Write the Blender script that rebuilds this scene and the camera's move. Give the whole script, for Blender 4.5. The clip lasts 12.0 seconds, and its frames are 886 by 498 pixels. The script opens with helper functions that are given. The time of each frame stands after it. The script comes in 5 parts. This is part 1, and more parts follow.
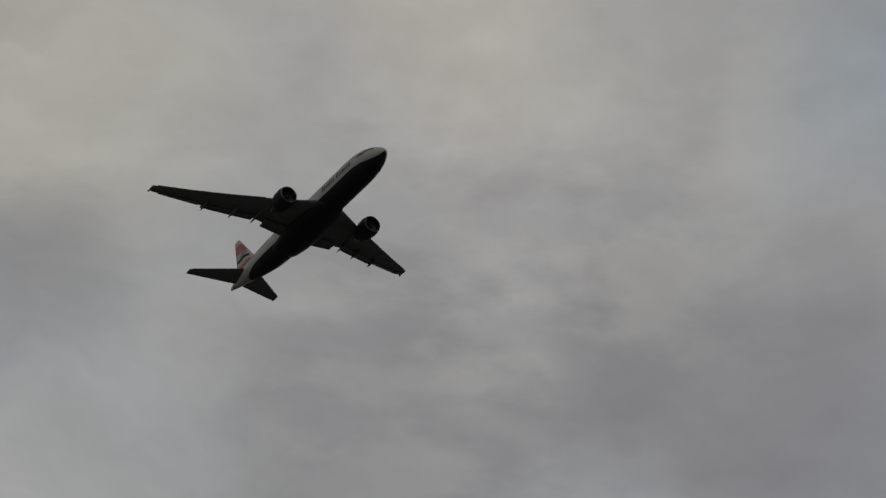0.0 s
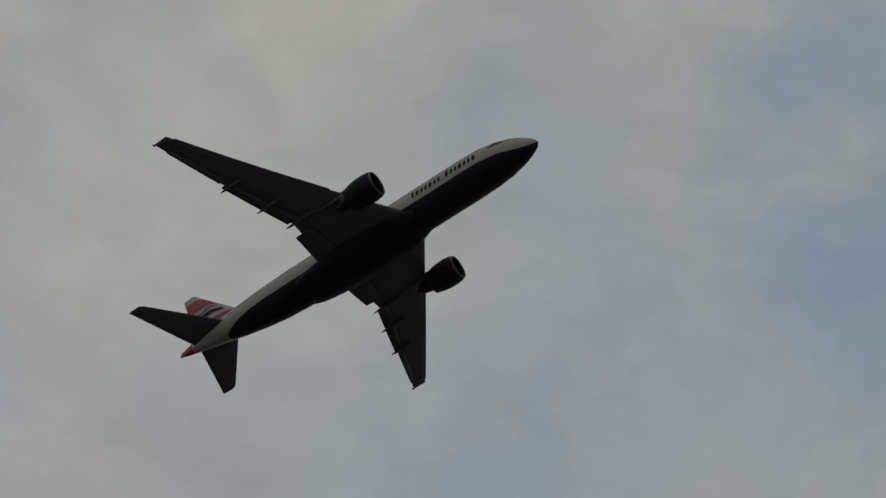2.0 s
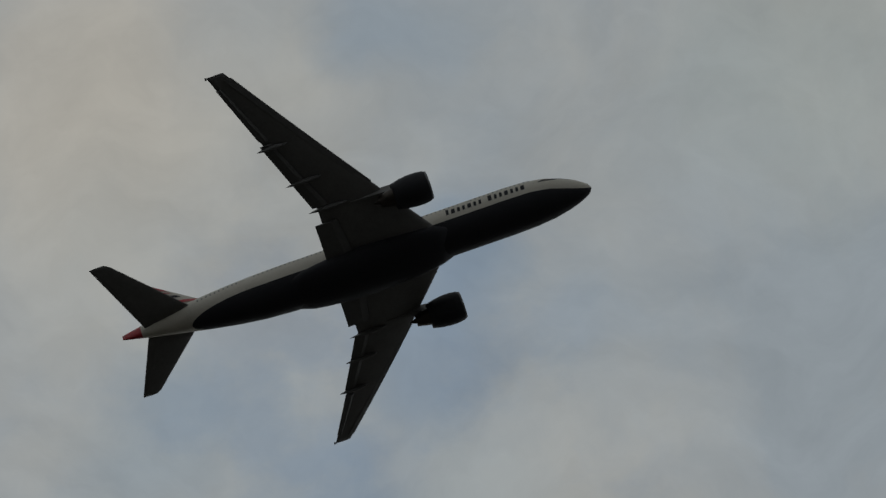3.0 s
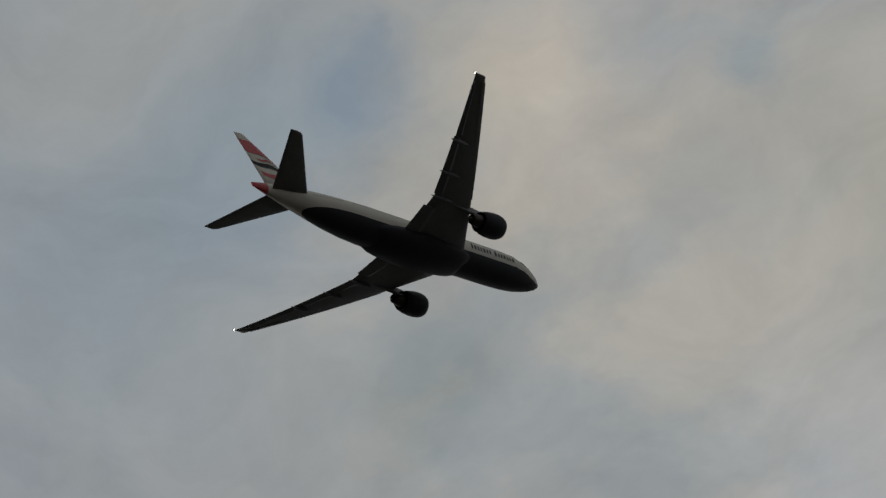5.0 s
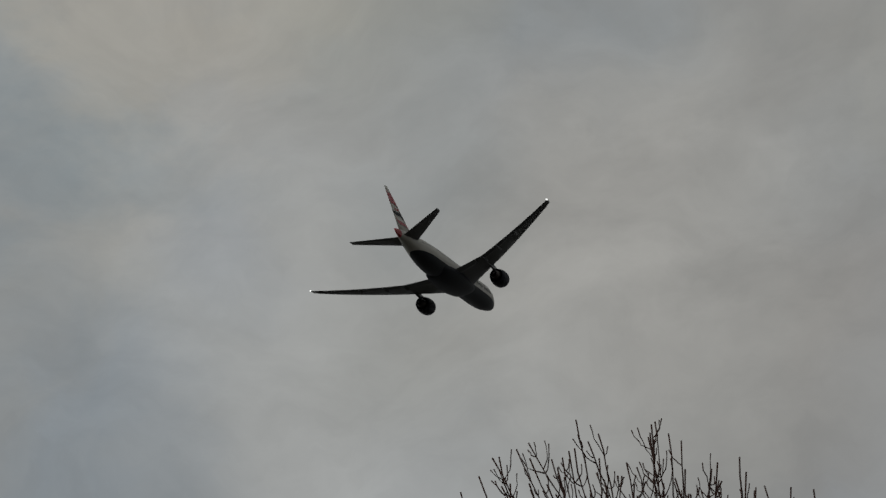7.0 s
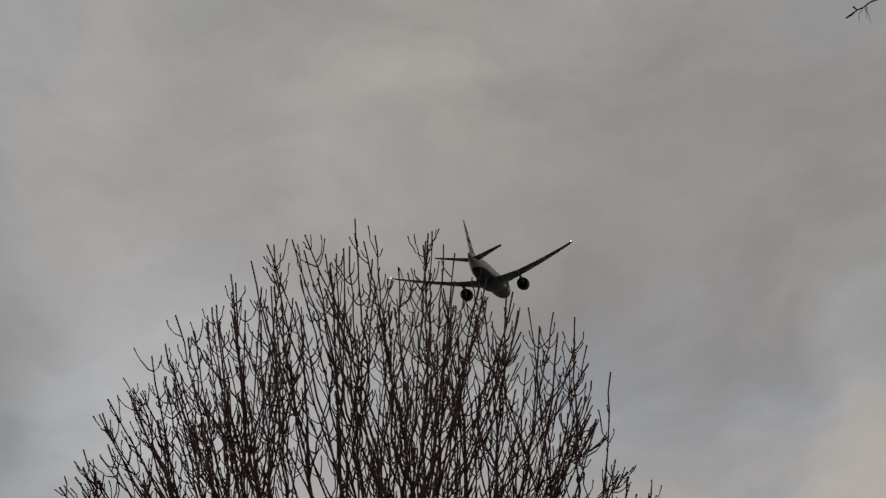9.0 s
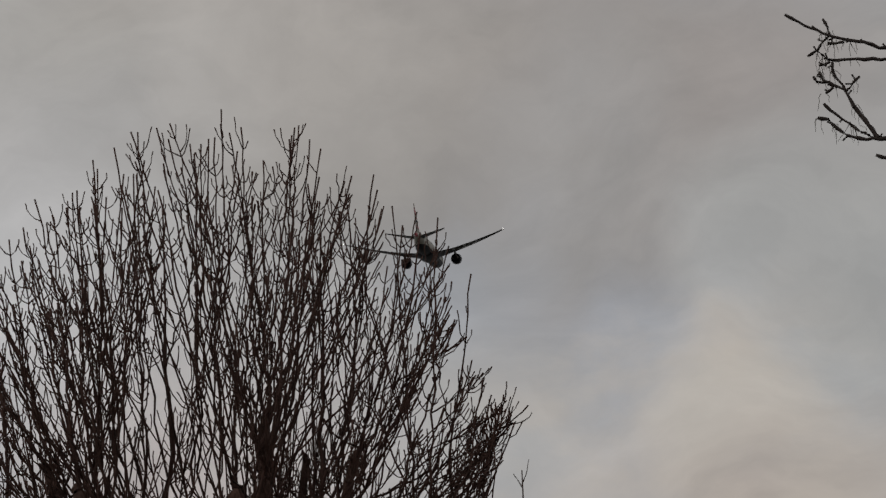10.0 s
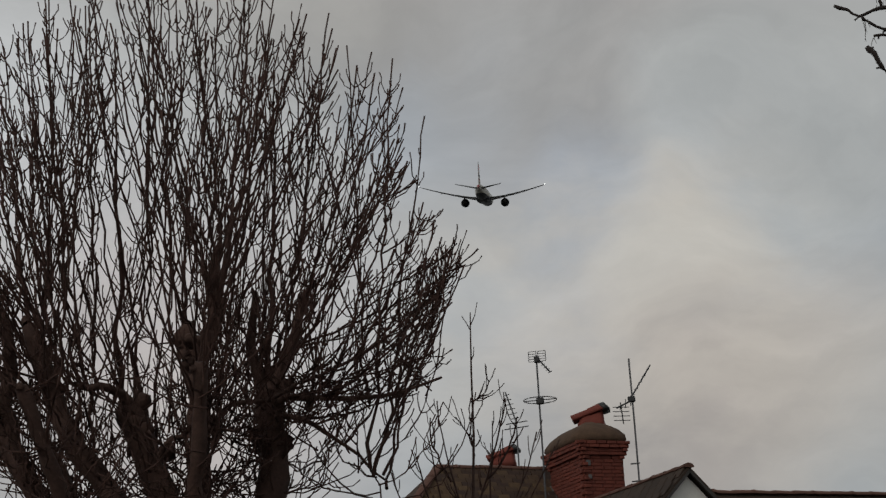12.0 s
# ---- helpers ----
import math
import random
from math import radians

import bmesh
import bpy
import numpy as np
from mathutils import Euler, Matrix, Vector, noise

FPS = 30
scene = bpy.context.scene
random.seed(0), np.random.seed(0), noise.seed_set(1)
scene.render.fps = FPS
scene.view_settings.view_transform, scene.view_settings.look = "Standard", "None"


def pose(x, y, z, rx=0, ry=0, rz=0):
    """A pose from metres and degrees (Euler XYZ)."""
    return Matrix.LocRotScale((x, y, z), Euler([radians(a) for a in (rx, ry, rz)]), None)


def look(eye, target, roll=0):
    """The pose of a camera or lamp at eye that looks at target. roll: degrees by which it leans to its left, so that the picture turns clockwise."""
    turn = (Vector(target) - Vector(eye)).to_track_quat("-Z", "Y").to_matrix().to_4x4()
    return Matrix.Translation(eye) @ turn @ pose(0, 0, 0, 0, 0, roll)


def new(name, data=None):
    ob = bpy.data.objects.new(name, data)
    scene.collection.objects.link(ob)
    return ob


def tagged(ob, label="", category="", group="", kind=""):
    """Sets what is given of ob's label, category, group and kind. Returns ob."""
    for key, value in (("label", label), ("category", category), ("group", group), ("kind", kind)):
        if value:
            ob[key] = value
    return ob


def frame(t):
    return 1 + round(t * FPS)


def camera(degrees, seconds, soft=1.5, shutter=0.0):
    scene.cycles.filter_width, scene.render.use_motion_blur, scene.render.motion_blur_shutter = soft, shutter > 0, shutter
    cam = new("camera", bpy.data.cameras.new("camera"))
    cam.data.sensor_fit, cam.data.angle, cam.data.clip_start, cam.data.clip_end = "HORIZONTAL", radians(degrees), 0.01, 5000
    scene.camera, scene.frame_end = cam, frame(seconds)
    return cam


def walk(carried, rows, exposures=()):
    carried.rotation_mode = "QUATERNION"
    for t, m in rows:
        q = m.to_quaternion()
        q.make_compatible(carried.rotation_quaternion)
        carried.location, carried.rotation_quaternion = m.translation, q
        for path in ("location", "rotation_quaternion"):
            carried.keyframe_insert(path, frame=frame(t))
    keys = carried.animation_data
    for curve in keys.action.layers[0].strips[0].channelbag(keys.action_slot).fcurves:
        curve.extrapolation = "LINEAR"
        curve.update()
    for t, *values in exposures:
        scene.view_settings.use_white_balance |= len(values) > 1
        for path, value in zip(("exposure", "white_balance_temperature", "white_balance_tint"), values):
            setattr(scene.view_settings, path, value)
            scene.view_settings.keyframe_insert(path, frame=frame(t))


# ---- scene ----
cam = camera(27.23, 12.0, 1.4)
CAMERA_ROWS = [
    (0, pose(-0.000, 0, 1.600, 114.00, -3.67, 150.25)),
    (0.5, pose(-0.000, 0, 1.600, 118.21, -4.07, 145.77)),
    (1, pose(-0.000, 0, 1.600, 122.74, -4.27, 141.03)),
    (1.5, pose(-0.000, 0, 1.600, 127.94, -3.10, 134.33)),
    (2, pose(-0.000, 0, 1.600, 132.73, -1.46, 128.52)),
    (2.5, pose(-0.000, 0, 1.600, 137.16, 1.25, 118.91)),
    (3, pose(-0.000, 0, 1.600, 142.39, 3.77, 106.37)),
    (3.2, pose(-0.000, 0, 1.600, 142.41, 4.63, 101.51)),
    (3.6, pose(-0.000, 0, 1.600, 142.74, 5.64, 88.30)),
    (4, pose(-0.000, 0, 1.600, 141.74, 7.48, 76.37)),
    (4.4, pose(-0.000, 0, 1.600, 139.71, 9.48, 66.08)),
    (4.8, pose(-0.000, 0, 1.600, 136.98, 10.81, 56.90)),
    (5, pose(-0.000, 0, 1.600, 135.78, 11.17, 52.64)),
    (5.5, pose(-0.000, 0, 1.600, 132.84, 9.85, 42.29)),
    (6, pose(-0.000, 0, 1.600, 128.77, 9.68, 35.26)),
    (6.5, pose(-0.000, 0, 1.600, 125.72, 9.52, 30.42)),
    (6.7, pose(-0.000, 0, 1.600, 124.40, 8.59, 28.91)),
    (7.1, pose(-0.000, 0, 1.600, 122.25, 8.10, 26.40)),
    (7.5, pose(-0.000, 0, 1.600, 120.36, 7.45, 24.45)),
    (7.9, pose(-0.000, 0, 1.600, 118.68, 6.75, 22.62)),
    (8.3, pose(-0.000, 0, 1.600, 117.19, 6.12, 20.97)),
    (8.5, pose(-0.000, 0, 1.600, 116.58, 5.87, 20.25)),
    (9, pose(-0.000, 0, 1.600, 115.31, 4.31, 17.19)),
    (9.5, pose(-0.004, 0, 1.596, 113.74, 3.88, 14.63)),
    (10, pose(-0.008, 0, 1.591, 111.79, 3.82, 12.31)),
    (10.5, pose(-0.012, 0, 1.587, 110.76, 3.71, 10.89)),
    (11, pose(-0.016, 0, 1.582, 109.18, 3.85, 10.89)),
    (11.5, pose(-0.020, 0, 1.578, 108.28, 3.78, 11.02)),
    (12, pose(-0.024, 0, 1.573, 106.77, 2.99, 10.40)),
]
walk(cam, CAMERA_ROWS, [(0, -0.04, 6450, 9), (0.5, -0.06, 6400, 8.5), (1.5, -0.03, 6350, 6.5), (2.5, 0.06, 6350, 6), (5.0, 0.08, 6450, 8.5), (5.5, 0.0, 6350, 8), (6.5, -0.17, 6350, 7), (8.3, -0.08, 6600, 10.5), (9, -0.08, 6600, 12), (10, 0.02, 6650, 12), (11, 0.06, 6600, 11.5), (12, 0.22, 6450, 9)])

# ---- light ----
SUN_AZ, SUN_EL = -150.0, 34.0       # degrees from +y towards +x, and above the horizon


def toward(az, el):
    a, e = radians(az), radians(el)
    return Vector((math.sin(a) * math.cos(e), math.cos(a) * math.cos(e), math.sin(e)))


def srgb(r, g, b):
    return tuple(((c / 255 + 0.055) / 1.055) ** 2.4 if c > 10 else c / 255 / 12.92 for c in (r, g, b)) + (1.0,)


def make_world():
    w = bpy.data.worlds.new("overcast_sky")
    scene.world = w
    w.use_nodes = True
    nt = w.node_tree
    nt.nodes.clear()
    N = nt.nodes.new
    L = nt.links.new
    out, mix = N("ShaderNodeOutputWorld"), N("ShaderNodeMixShader")
    clear, cloud = N("ShaderNodeBackground"), N("ShaderNodeBackground")
    sky = N("ShaderNodeTexSky")
    sky.sky_type, sky.sun_disc = "NISHITA", False
    sky.sun_elevation, sky.sun_rotation = radians(SUN_EL), radians(SUN_AZ)
    clear.inputs["Strength"].default_value = 0.08
    L(sky.outputs["Color"], clear.inputs["Color"])
    tc = N("ShaderNodeTexCoord")
    # the direction, warped so that the cloud edges are ragged
    warp = N("ShaderNodeTexNoise")
    warp.inputs["Scale"].default_value, warp.inputs["Detail"].default_value = 7.0, 6.0
    L(tc.outputs["Generated"], warp.inputs["Vector"])
    sub, sc, add = N("ShaderNodeVectorMath"), N("ShaderNodeVectorMath"), N("ShaderNodeVectorMath")
    sub.operation, sc.operation = "SUBTRACT", "SCALE"
    sub.inputs[1].default_value = (0.5, 0.5, 0.5)
    sc.inputs["Scale"].default_value = 0.13
    L(warp.outputs["Color"], sub.inputs[0])
    L(sub.outputs[0], sc.inputs[0])
    L(tc.outputs["Generated"], add.inputs[0])
    L(sc.outputs[0], add.inputs[1])
    # the broad sheet of cloud
    n1 = N("ShaderNodeTexNoise")
    n1.inputs["Scale"].default_value, n1.inputs["Detail"].default_value, n1.inputs["Roughness"].default_value = 5.5, 5.0, 0.5
    L(add.outputs[0], n1.inputs["Vector"])
    ramp = N("ShaderNodeValToRGB")
    e = ramp.color_ramp.elements
    e[0].position, e[0].color = 0.34, srgb(141, 146, 150)
    e[1].position, e[1].color = 0.66, srgb(158, 156, 151)
    L(n1.outputs["Fac"], ramp.inputs["Fac"])
    last = ramp.outputs["Color"]
    # banks and thin places of the sheet: azimuth, elevation, radius in degrees, strength, colour
    for az, el, rad, k, col in CLOUDS:
        dist, rng, mx = N("ShaderNodeVectorMath"), N("ShaderNodeMapRange"), N("ShaderNodeMixRGB")
        dist.operation, rng.interpolation_type = "DISTANCE", "SMOOTHSTEP"
        dist.inputs[1].default_value = toward(az, el)
        rng.inputs["From Min"].default_value, rng.inputs["From Max"].default_value = radians(rad) * 1.35, radians(rad) * 0.25
        rng.inputs["To Min"].default_value, rng.inputs["To Max"].default_value = 0.0, k
        L(add.outputs[0], dist.inputs[0])
        L(dist.outputs["Value"], rng.inputs["Value"])
        L(rng.outputs["Result"], mx.inputs["Fac"])
        L(last, mx.inputs["Color1"])
        mx.inputs["Color2"].default_value = srgb(*col)
        last = mx.outputs["Color"]
    # ragged banks: dark scud low down, bright tops, thin blue holes
    for az, el, rad, k, col, size, shift in RAGGED:
        dist, rng, mx = N("ShaderNodeVectorMath"), N("ShaderNodeMapRange"), N("ShaderNodeMixRGB")
        puff, cut, both, mp = N("ShaderNodeTexNoise"), N("ShaderNodeMapRange"), N("ShaderNodeMath"), N("ShaderNodeMapping")
        dist.operation, rng.interpolation_type, cut.interpolation_type, both.operation = "DISTANCE", "SMOOTHSTEP", "SMOOTHSTEP", "MULTIPLY"
        dist.inputs[1].default_value = toward(az, el)
        rng.inputs["From Min"].default_value, rng.inputs["From Max"].default_value = radians(rad), radians(rad) * 0.4
        rng.inputs["To Min"].default_value, rng.inputs["To Max"].default_value = 0.0, k
        mp.inputs["Scale"].default_value, mp.inputs["Location"].default_value = (1.0, 1.0, 2.0), (shift, 0, 0)
        puff.inputs["Scale"].default_value, puff.inputs["Detail"].default_value, puff.inputs["Roughness"].default_value = size, 7.0, 0.55
        cut.inputs["From Min"].default_value, cut.inputs["From Max"].default_value = 0.43, 0.62
        L(tc.outputs["Generated"], dist.inputs[0])
        L(tc.outputs["Generated"], mp.inputs["Vector"])
        L(mp.outputs[0], puff.inputs["Vector"])
        L(dist.outputs["Value"], rng.inputs["Value"])
        L(puff.outputs["Fac"], cut.inputs["Value"])
        L(rng.outputs["Result"], both.inputs[0])
        L(cut.outputs["Result"], both.inputs[1])
        L(both.outputs[0], mx.inputs["Fac"])
        L(last, mx.inputs["Color1"])
        mx.inputs["Color2"].default_value = srgb(*col)
        last = mx.outputs["Color"]
    # fine mottling
    n2 = N("ShaderNodeTexNoise")
    n2.inputs["Scale"].default_value, n2.inputs["Detail"].default_value, n2.inputs["Roughness"].default_value = 12.0, 7.0, 0.6
    flat = N("ShaderNodeMapping")
    flat.inputs["Scale"].default_value = (1.0, 1.0, 2.4)
    L(add.outputs[0], flat.inputs["Vector"])
    L(flat.outputs[0], n2.inputs["Vector"])
    r2 = N("ShaderNodeMapRange")
    r2.inputs["From Min"].default_value, r2.inputs["From Max"].default_value = 0.3, 0.7
    r2.inputs["To Min"].default_value, r2.inputs["To Max"].default_value = 0.91, 1.09
    L(n2.outputs["Fac"], r2.inputs["Value"])
    mul = N("ShaderNodeVectorMath")
    mul.operation = "SCALE"
    L(last, mul.inputs[0])
    L(r2.outputs["Result"], mul.inputs["Scale"])
    L(mul.outputs[0], cloud.inputs["Color"])
    cloud.inputs["Strength"].default_value = 1.0
    mix.inputs["Fac"].default_value = 0.93
    L(clear.outputs[0], mix.inputs[1])
    L(cloud.outputs[0], mix.inputs[2])
    L(mix.outputs[0], out.inputs["Surface"])


STARTING_SKY = [
    (-149.6, 27.8, 17, 0.92, (135, 135, 136)),
    (-166.4, 27.4, 6, 0.8, (168, 164, 151)),
    (-161.6, 26.4, 4, 0.4, (160, 160, 156)),
    (-154.9, 33.5, 3.5, 0.6, (163, 159, 148)),
    (-148.0, 30.2, 4, 0.5, (160, 160, 154)),
    (-145.7, 20.7, 4.5, 1, (114, 113, 115)),
    (-165.3, 21.5, 3.5, 0.8, (122, 121, 121)),
    (-153.9, 17.8, 5, 0.7, (122, 121, 121)),
    (-159.7, 19.7, 2.2, 0.5, (150, 149, 145)),
    (-163.8, 16.5, 2, 0.5, (148, 147, 145)),
    (-153.4, 37.6, 3.2, 0.95, (116, 129, 143)),
    (-149.9, 35.8, 3, 0.85, (124, 133, 146)),
    (-159.0, 35.7, 4.5, 0.7, (164, 160, 149)),
    (-151.5, 31.6, 4.5, 0.7, (157, 153, 146)),
]
STARTING_SKY_MORE = [
    (-153.5, 39.7, 3, 0.8, (132, 142, 152)),
    (-149.3, 35.8, 2.2, 0.6, (134, 142, 150)),
]
OVERHEAD_SKY = [
    (-136.9, 29.5, 4, 0.7, (130, 138, 144)),
    (-141.0, 22.2, 3.5, 0.8, (120, 119, 121)),
    (-140.2, 18.0, 6, 0.9, (115, 114, 117)),
    (-129.9, 35.5, 6, 0.4, (134, 142, 149)),
    (-136.2, 39.6, 3, 0.4, (160, 158, 153)),
    (-141.7, 43.0, 5, 0.5, (160, 158, 152)),
    (-127.6, 34.4, 4.5, 0.45, (126, 138, 149)),
    (-121.8, 39.3, 3.5, 0.5, (132, 142, 150)),
    (-122.0, 32.2, 2.6, 0.6, (155, 154, 152)),
    (-136.1, 51.7, 6, 0.85, (170, 165, 152)),
    (-131.5, 42.0, 5, 0.5, (160, 157, 150)),
    (-119.7, 53.9, 4, 0.4, (160, 158, 152)),
    (-123.0, 56.8, 5, 0.8, (172, 164, 152)),
]
HIGH_SKY = [
    (-99.6, 50.9, 2.4, 0.8, (120, 134, 149)),
    (-102.9, 48.4, 2.4, 0.7, (124, 137, 150)),
    (-107.9, 43.3, 3, 0.8, (118, 133, 150)),
    (-114.4, 41.0, 3.2, 0.8, (120, 134, 150)),
    (-107.1, 40.3, 2, 0.7, (160, 160, 158)),
    (-112.0, 46.7, 3, 0.4, (144, 150, 154)),
    (-100.9, 43.4, 3, 0.5, (156, 160, 160)),
    (-104.7, 58.6, 2.2, 0.7, (130, 140, 150)),
    (-102.7, 49.1, 3, 0.7, (128, 138, 150)),
    (-81.3, 55.4, 5, 0.5, (146, 152, 150)),
    (-115.9, 46.4, 3, 0.6, (134, 144, 152)),
]
BRIGHT_SKY = [
    (-41.4, 44.7, 13, 0.5, (158, 158, 155)),
    (-34.4, 48.1, 3.8, 0.9, (188, 179, 167)),
    (-34.8, 46.5, 3, 0.7, (186, 177, 164)),
    (-38.7, 46.2, 2.4, 0.55, (172, 164, 152)),
    (-43.8, 50.4, 1.9, 0.7, (118, 134, 150)),
    (-49.4, 49.7, 4.0, 0.65, (128, 142, 153)),
    (-55.8, 46.4, 5, 0.65, (130, 142, 151)),
    (-41.0, 41.3, 2.6, 0.5, (140, 148, 152)),
    (-34.0, 38.1, 3, 0.45, (146, 148, 148)),
    (-41.2, 46.5, 3, 0.4, (160, 160, 156)),
    (-36.1, 37.5, 3, 0.6, (132, 142, 148)),
    (-44.2, 40.6, 2.4, 0.6, (128, 136, 134)),
    (-49.3, 46.1, 3, 0.5, (130, 140, 150)),
    (-42.0, 44.7, 4, 0.4, (156, 152, 146)),
]
BRIGHT_SKY_MORE = [
    (-36.4, 43.5, 2.2, 0.5, (134, 138, 140)),
    (-34.8, 39.0, 4, 0.5, (136, 146, 148)),
]
TURNING_SKY = [
    (-22.2, 29.6, 9, 0.9, (178, 175, 170)),
    (-31.1, 41.3, 8, 0.75, (173, 169, 163)),
    (-31.0, 49.5, 1.8, 0.5, (138, 148, 155)),
    (-27.8, 44.6, 3.5, 0.6, (166, 160, 150)),
    (-20.1, 42.8, 4.0, 0.6, (174, 168, 157)),
    (-24.5, 46.3, 1.6, 0.6, (134, 146, 152)),
    (-28.0, 48.0, 2, 0.4, (144, 150, 156)),
    (-20.7, 33.3, 3, 0.4, (146, 148, 148)),
    (-21.8, 40.6, 4, 0.5, (158, 156, 146)),
    (-21.4, 34.0, 3, 0.4, (138, 146, 150)),
    (-23.8, 28.7, 3, 0.4, (156, 156, 148)),
    (-26.4, 30.3, 4.5, 0.5, (166, 163, 156)),
    (-29.2, 33.1, 2.5, 0.5, (144, 148, 154)),
    (-23.3, 26.7, 3, 0.6, (142, 140, 136)),
]
TURNING_SKY_MORE = [
    (-28.3, 20.1, 2.2, 0.6, (170, 172, 172)),
    (-27.0, 21.9, 2.6, 0.6, (166, 172, 178)),
    (-22.0, 21.2, 7, 0.9, (190, 191, 191)),
]
TREE_SKY = [
    (-28.0, 31.0, 6, 0.4, (174, 175, 175)),
    (-17.5, 13.5, 8, 0.65, (186, 174, 168)),
    (-19.0, 23.0, 6, 0.4, (192, 194, 196)),
    (-7.1, 20.0, 13, 0.85, (168, 169, 168)),
    (-14.1, 33.0, 2, 0.4, (158, 156, 152)),
    (-12.3, 26.5, 5, 0.85, (134, 131, 127)),
    (-7.5, 36.6, 4, 0.6, (148, 144, 138)),
    (-16.9, 28.0, 9, 0.6, (152, 150, 145)),
    (-11.0, 21.8, 3, 0.5, (138, 141, 145)),
    (-7.1, 21.8, 3.5, 0.5, (148, 152, 156)),
    (-7.9, 22.2, 3, 0.7, (156, 164, 172)),
    (-14.0, 31.2, 6.5, 0.7, (175, 171, 165)),
    (-9.7, 20.5, 3.2, 0.8, (165, 175, 185)),
    (-7.4, 20.9, 5, 0.6, (144, 139, 134)),
]
HOUSE_SKY = [
    (-5.8, 26.8, 5, 0.75, (143, 137, 131)),
    (-5.5, 21.0, 3, 0.6, (142, 139, 136)),
    (0.2, 25.6, 5, 0.8, (149, 143, 138)),
    (-2.6, 15.9, 2.6, 0.85, (186, 178, 166)),
    (-2.5, 15.8, 2.2, 0.8, (184, 180, 172)),
    (-1.5, 13.0, 3, 0.7, (180, 173, 163)),
    (-5.4, 18.5, 2.5, 0.6, (156, 162, 170)),
    (1.8, 20.1, 4, 0.6, (158, 159, 156)),
    (1.5, 11.4, 4.5, 0.8, (172, 164, 154)),
    (-6.0, 14.4, 2.6, 0.6, (178, 174, 170)),
    (-5.9, 24.7, 4, 0.5, (172, 175, 176)),
    (-5.1, 24.3, 4.5, 0.5, (140, 136, 131)),
    (-3.4, 9.3, 5.5, 0.75, (150, 140, 132)),
]
CLOUDS = STARTING_SKY + STARTING_SKY_MORE + OVERHEAD_SKY + HIGH_SKY + BRIGHT_SKY + BRIGHT_SKY_MORE + TURNING_SKY + TURNING_SKY_MORE + TREE_SKY + HOUSE_SKY
RAGGED = [
    (-149, 17.5, 13, 0.75, (113, 112, 115), 10.0, 0.3), (-150, 27, 12, 0.4, (164, 163, 157), 9.0, 1.7), (-106, 45, 12, 0.45, (119, 133, 150), 11.0, 2.2),
    (-130, 45, 14, 0.3, (164, 162, 156), 8.0, 4.1), (-35, 45, 13, 0.4, (178, 170, 156), 9.0, 5.3), (-38, 40, 12, 0.35, (130, 140, 146), 10.0, 6.6),
    (-12, 30, 14, 0.3, (138, 135, 130), 8.0, 7.9), (-4, 14, 9, 0.35, (184, 176, 164), 10.0, 9.2),
]
make_world()
sun = new("sun", bpy.data.lights.new("sun", "SUN"))
sun.data.energy, sun.data.angle, sun.data.color = 0.6, radians(14), (1.0, 0.95, 0.88)
sun.matrix_world = look((0, 0, 60), Vector((0, 0, 60)) - toward(SUN_AZ, SUN_EL))

# ---- materials ----


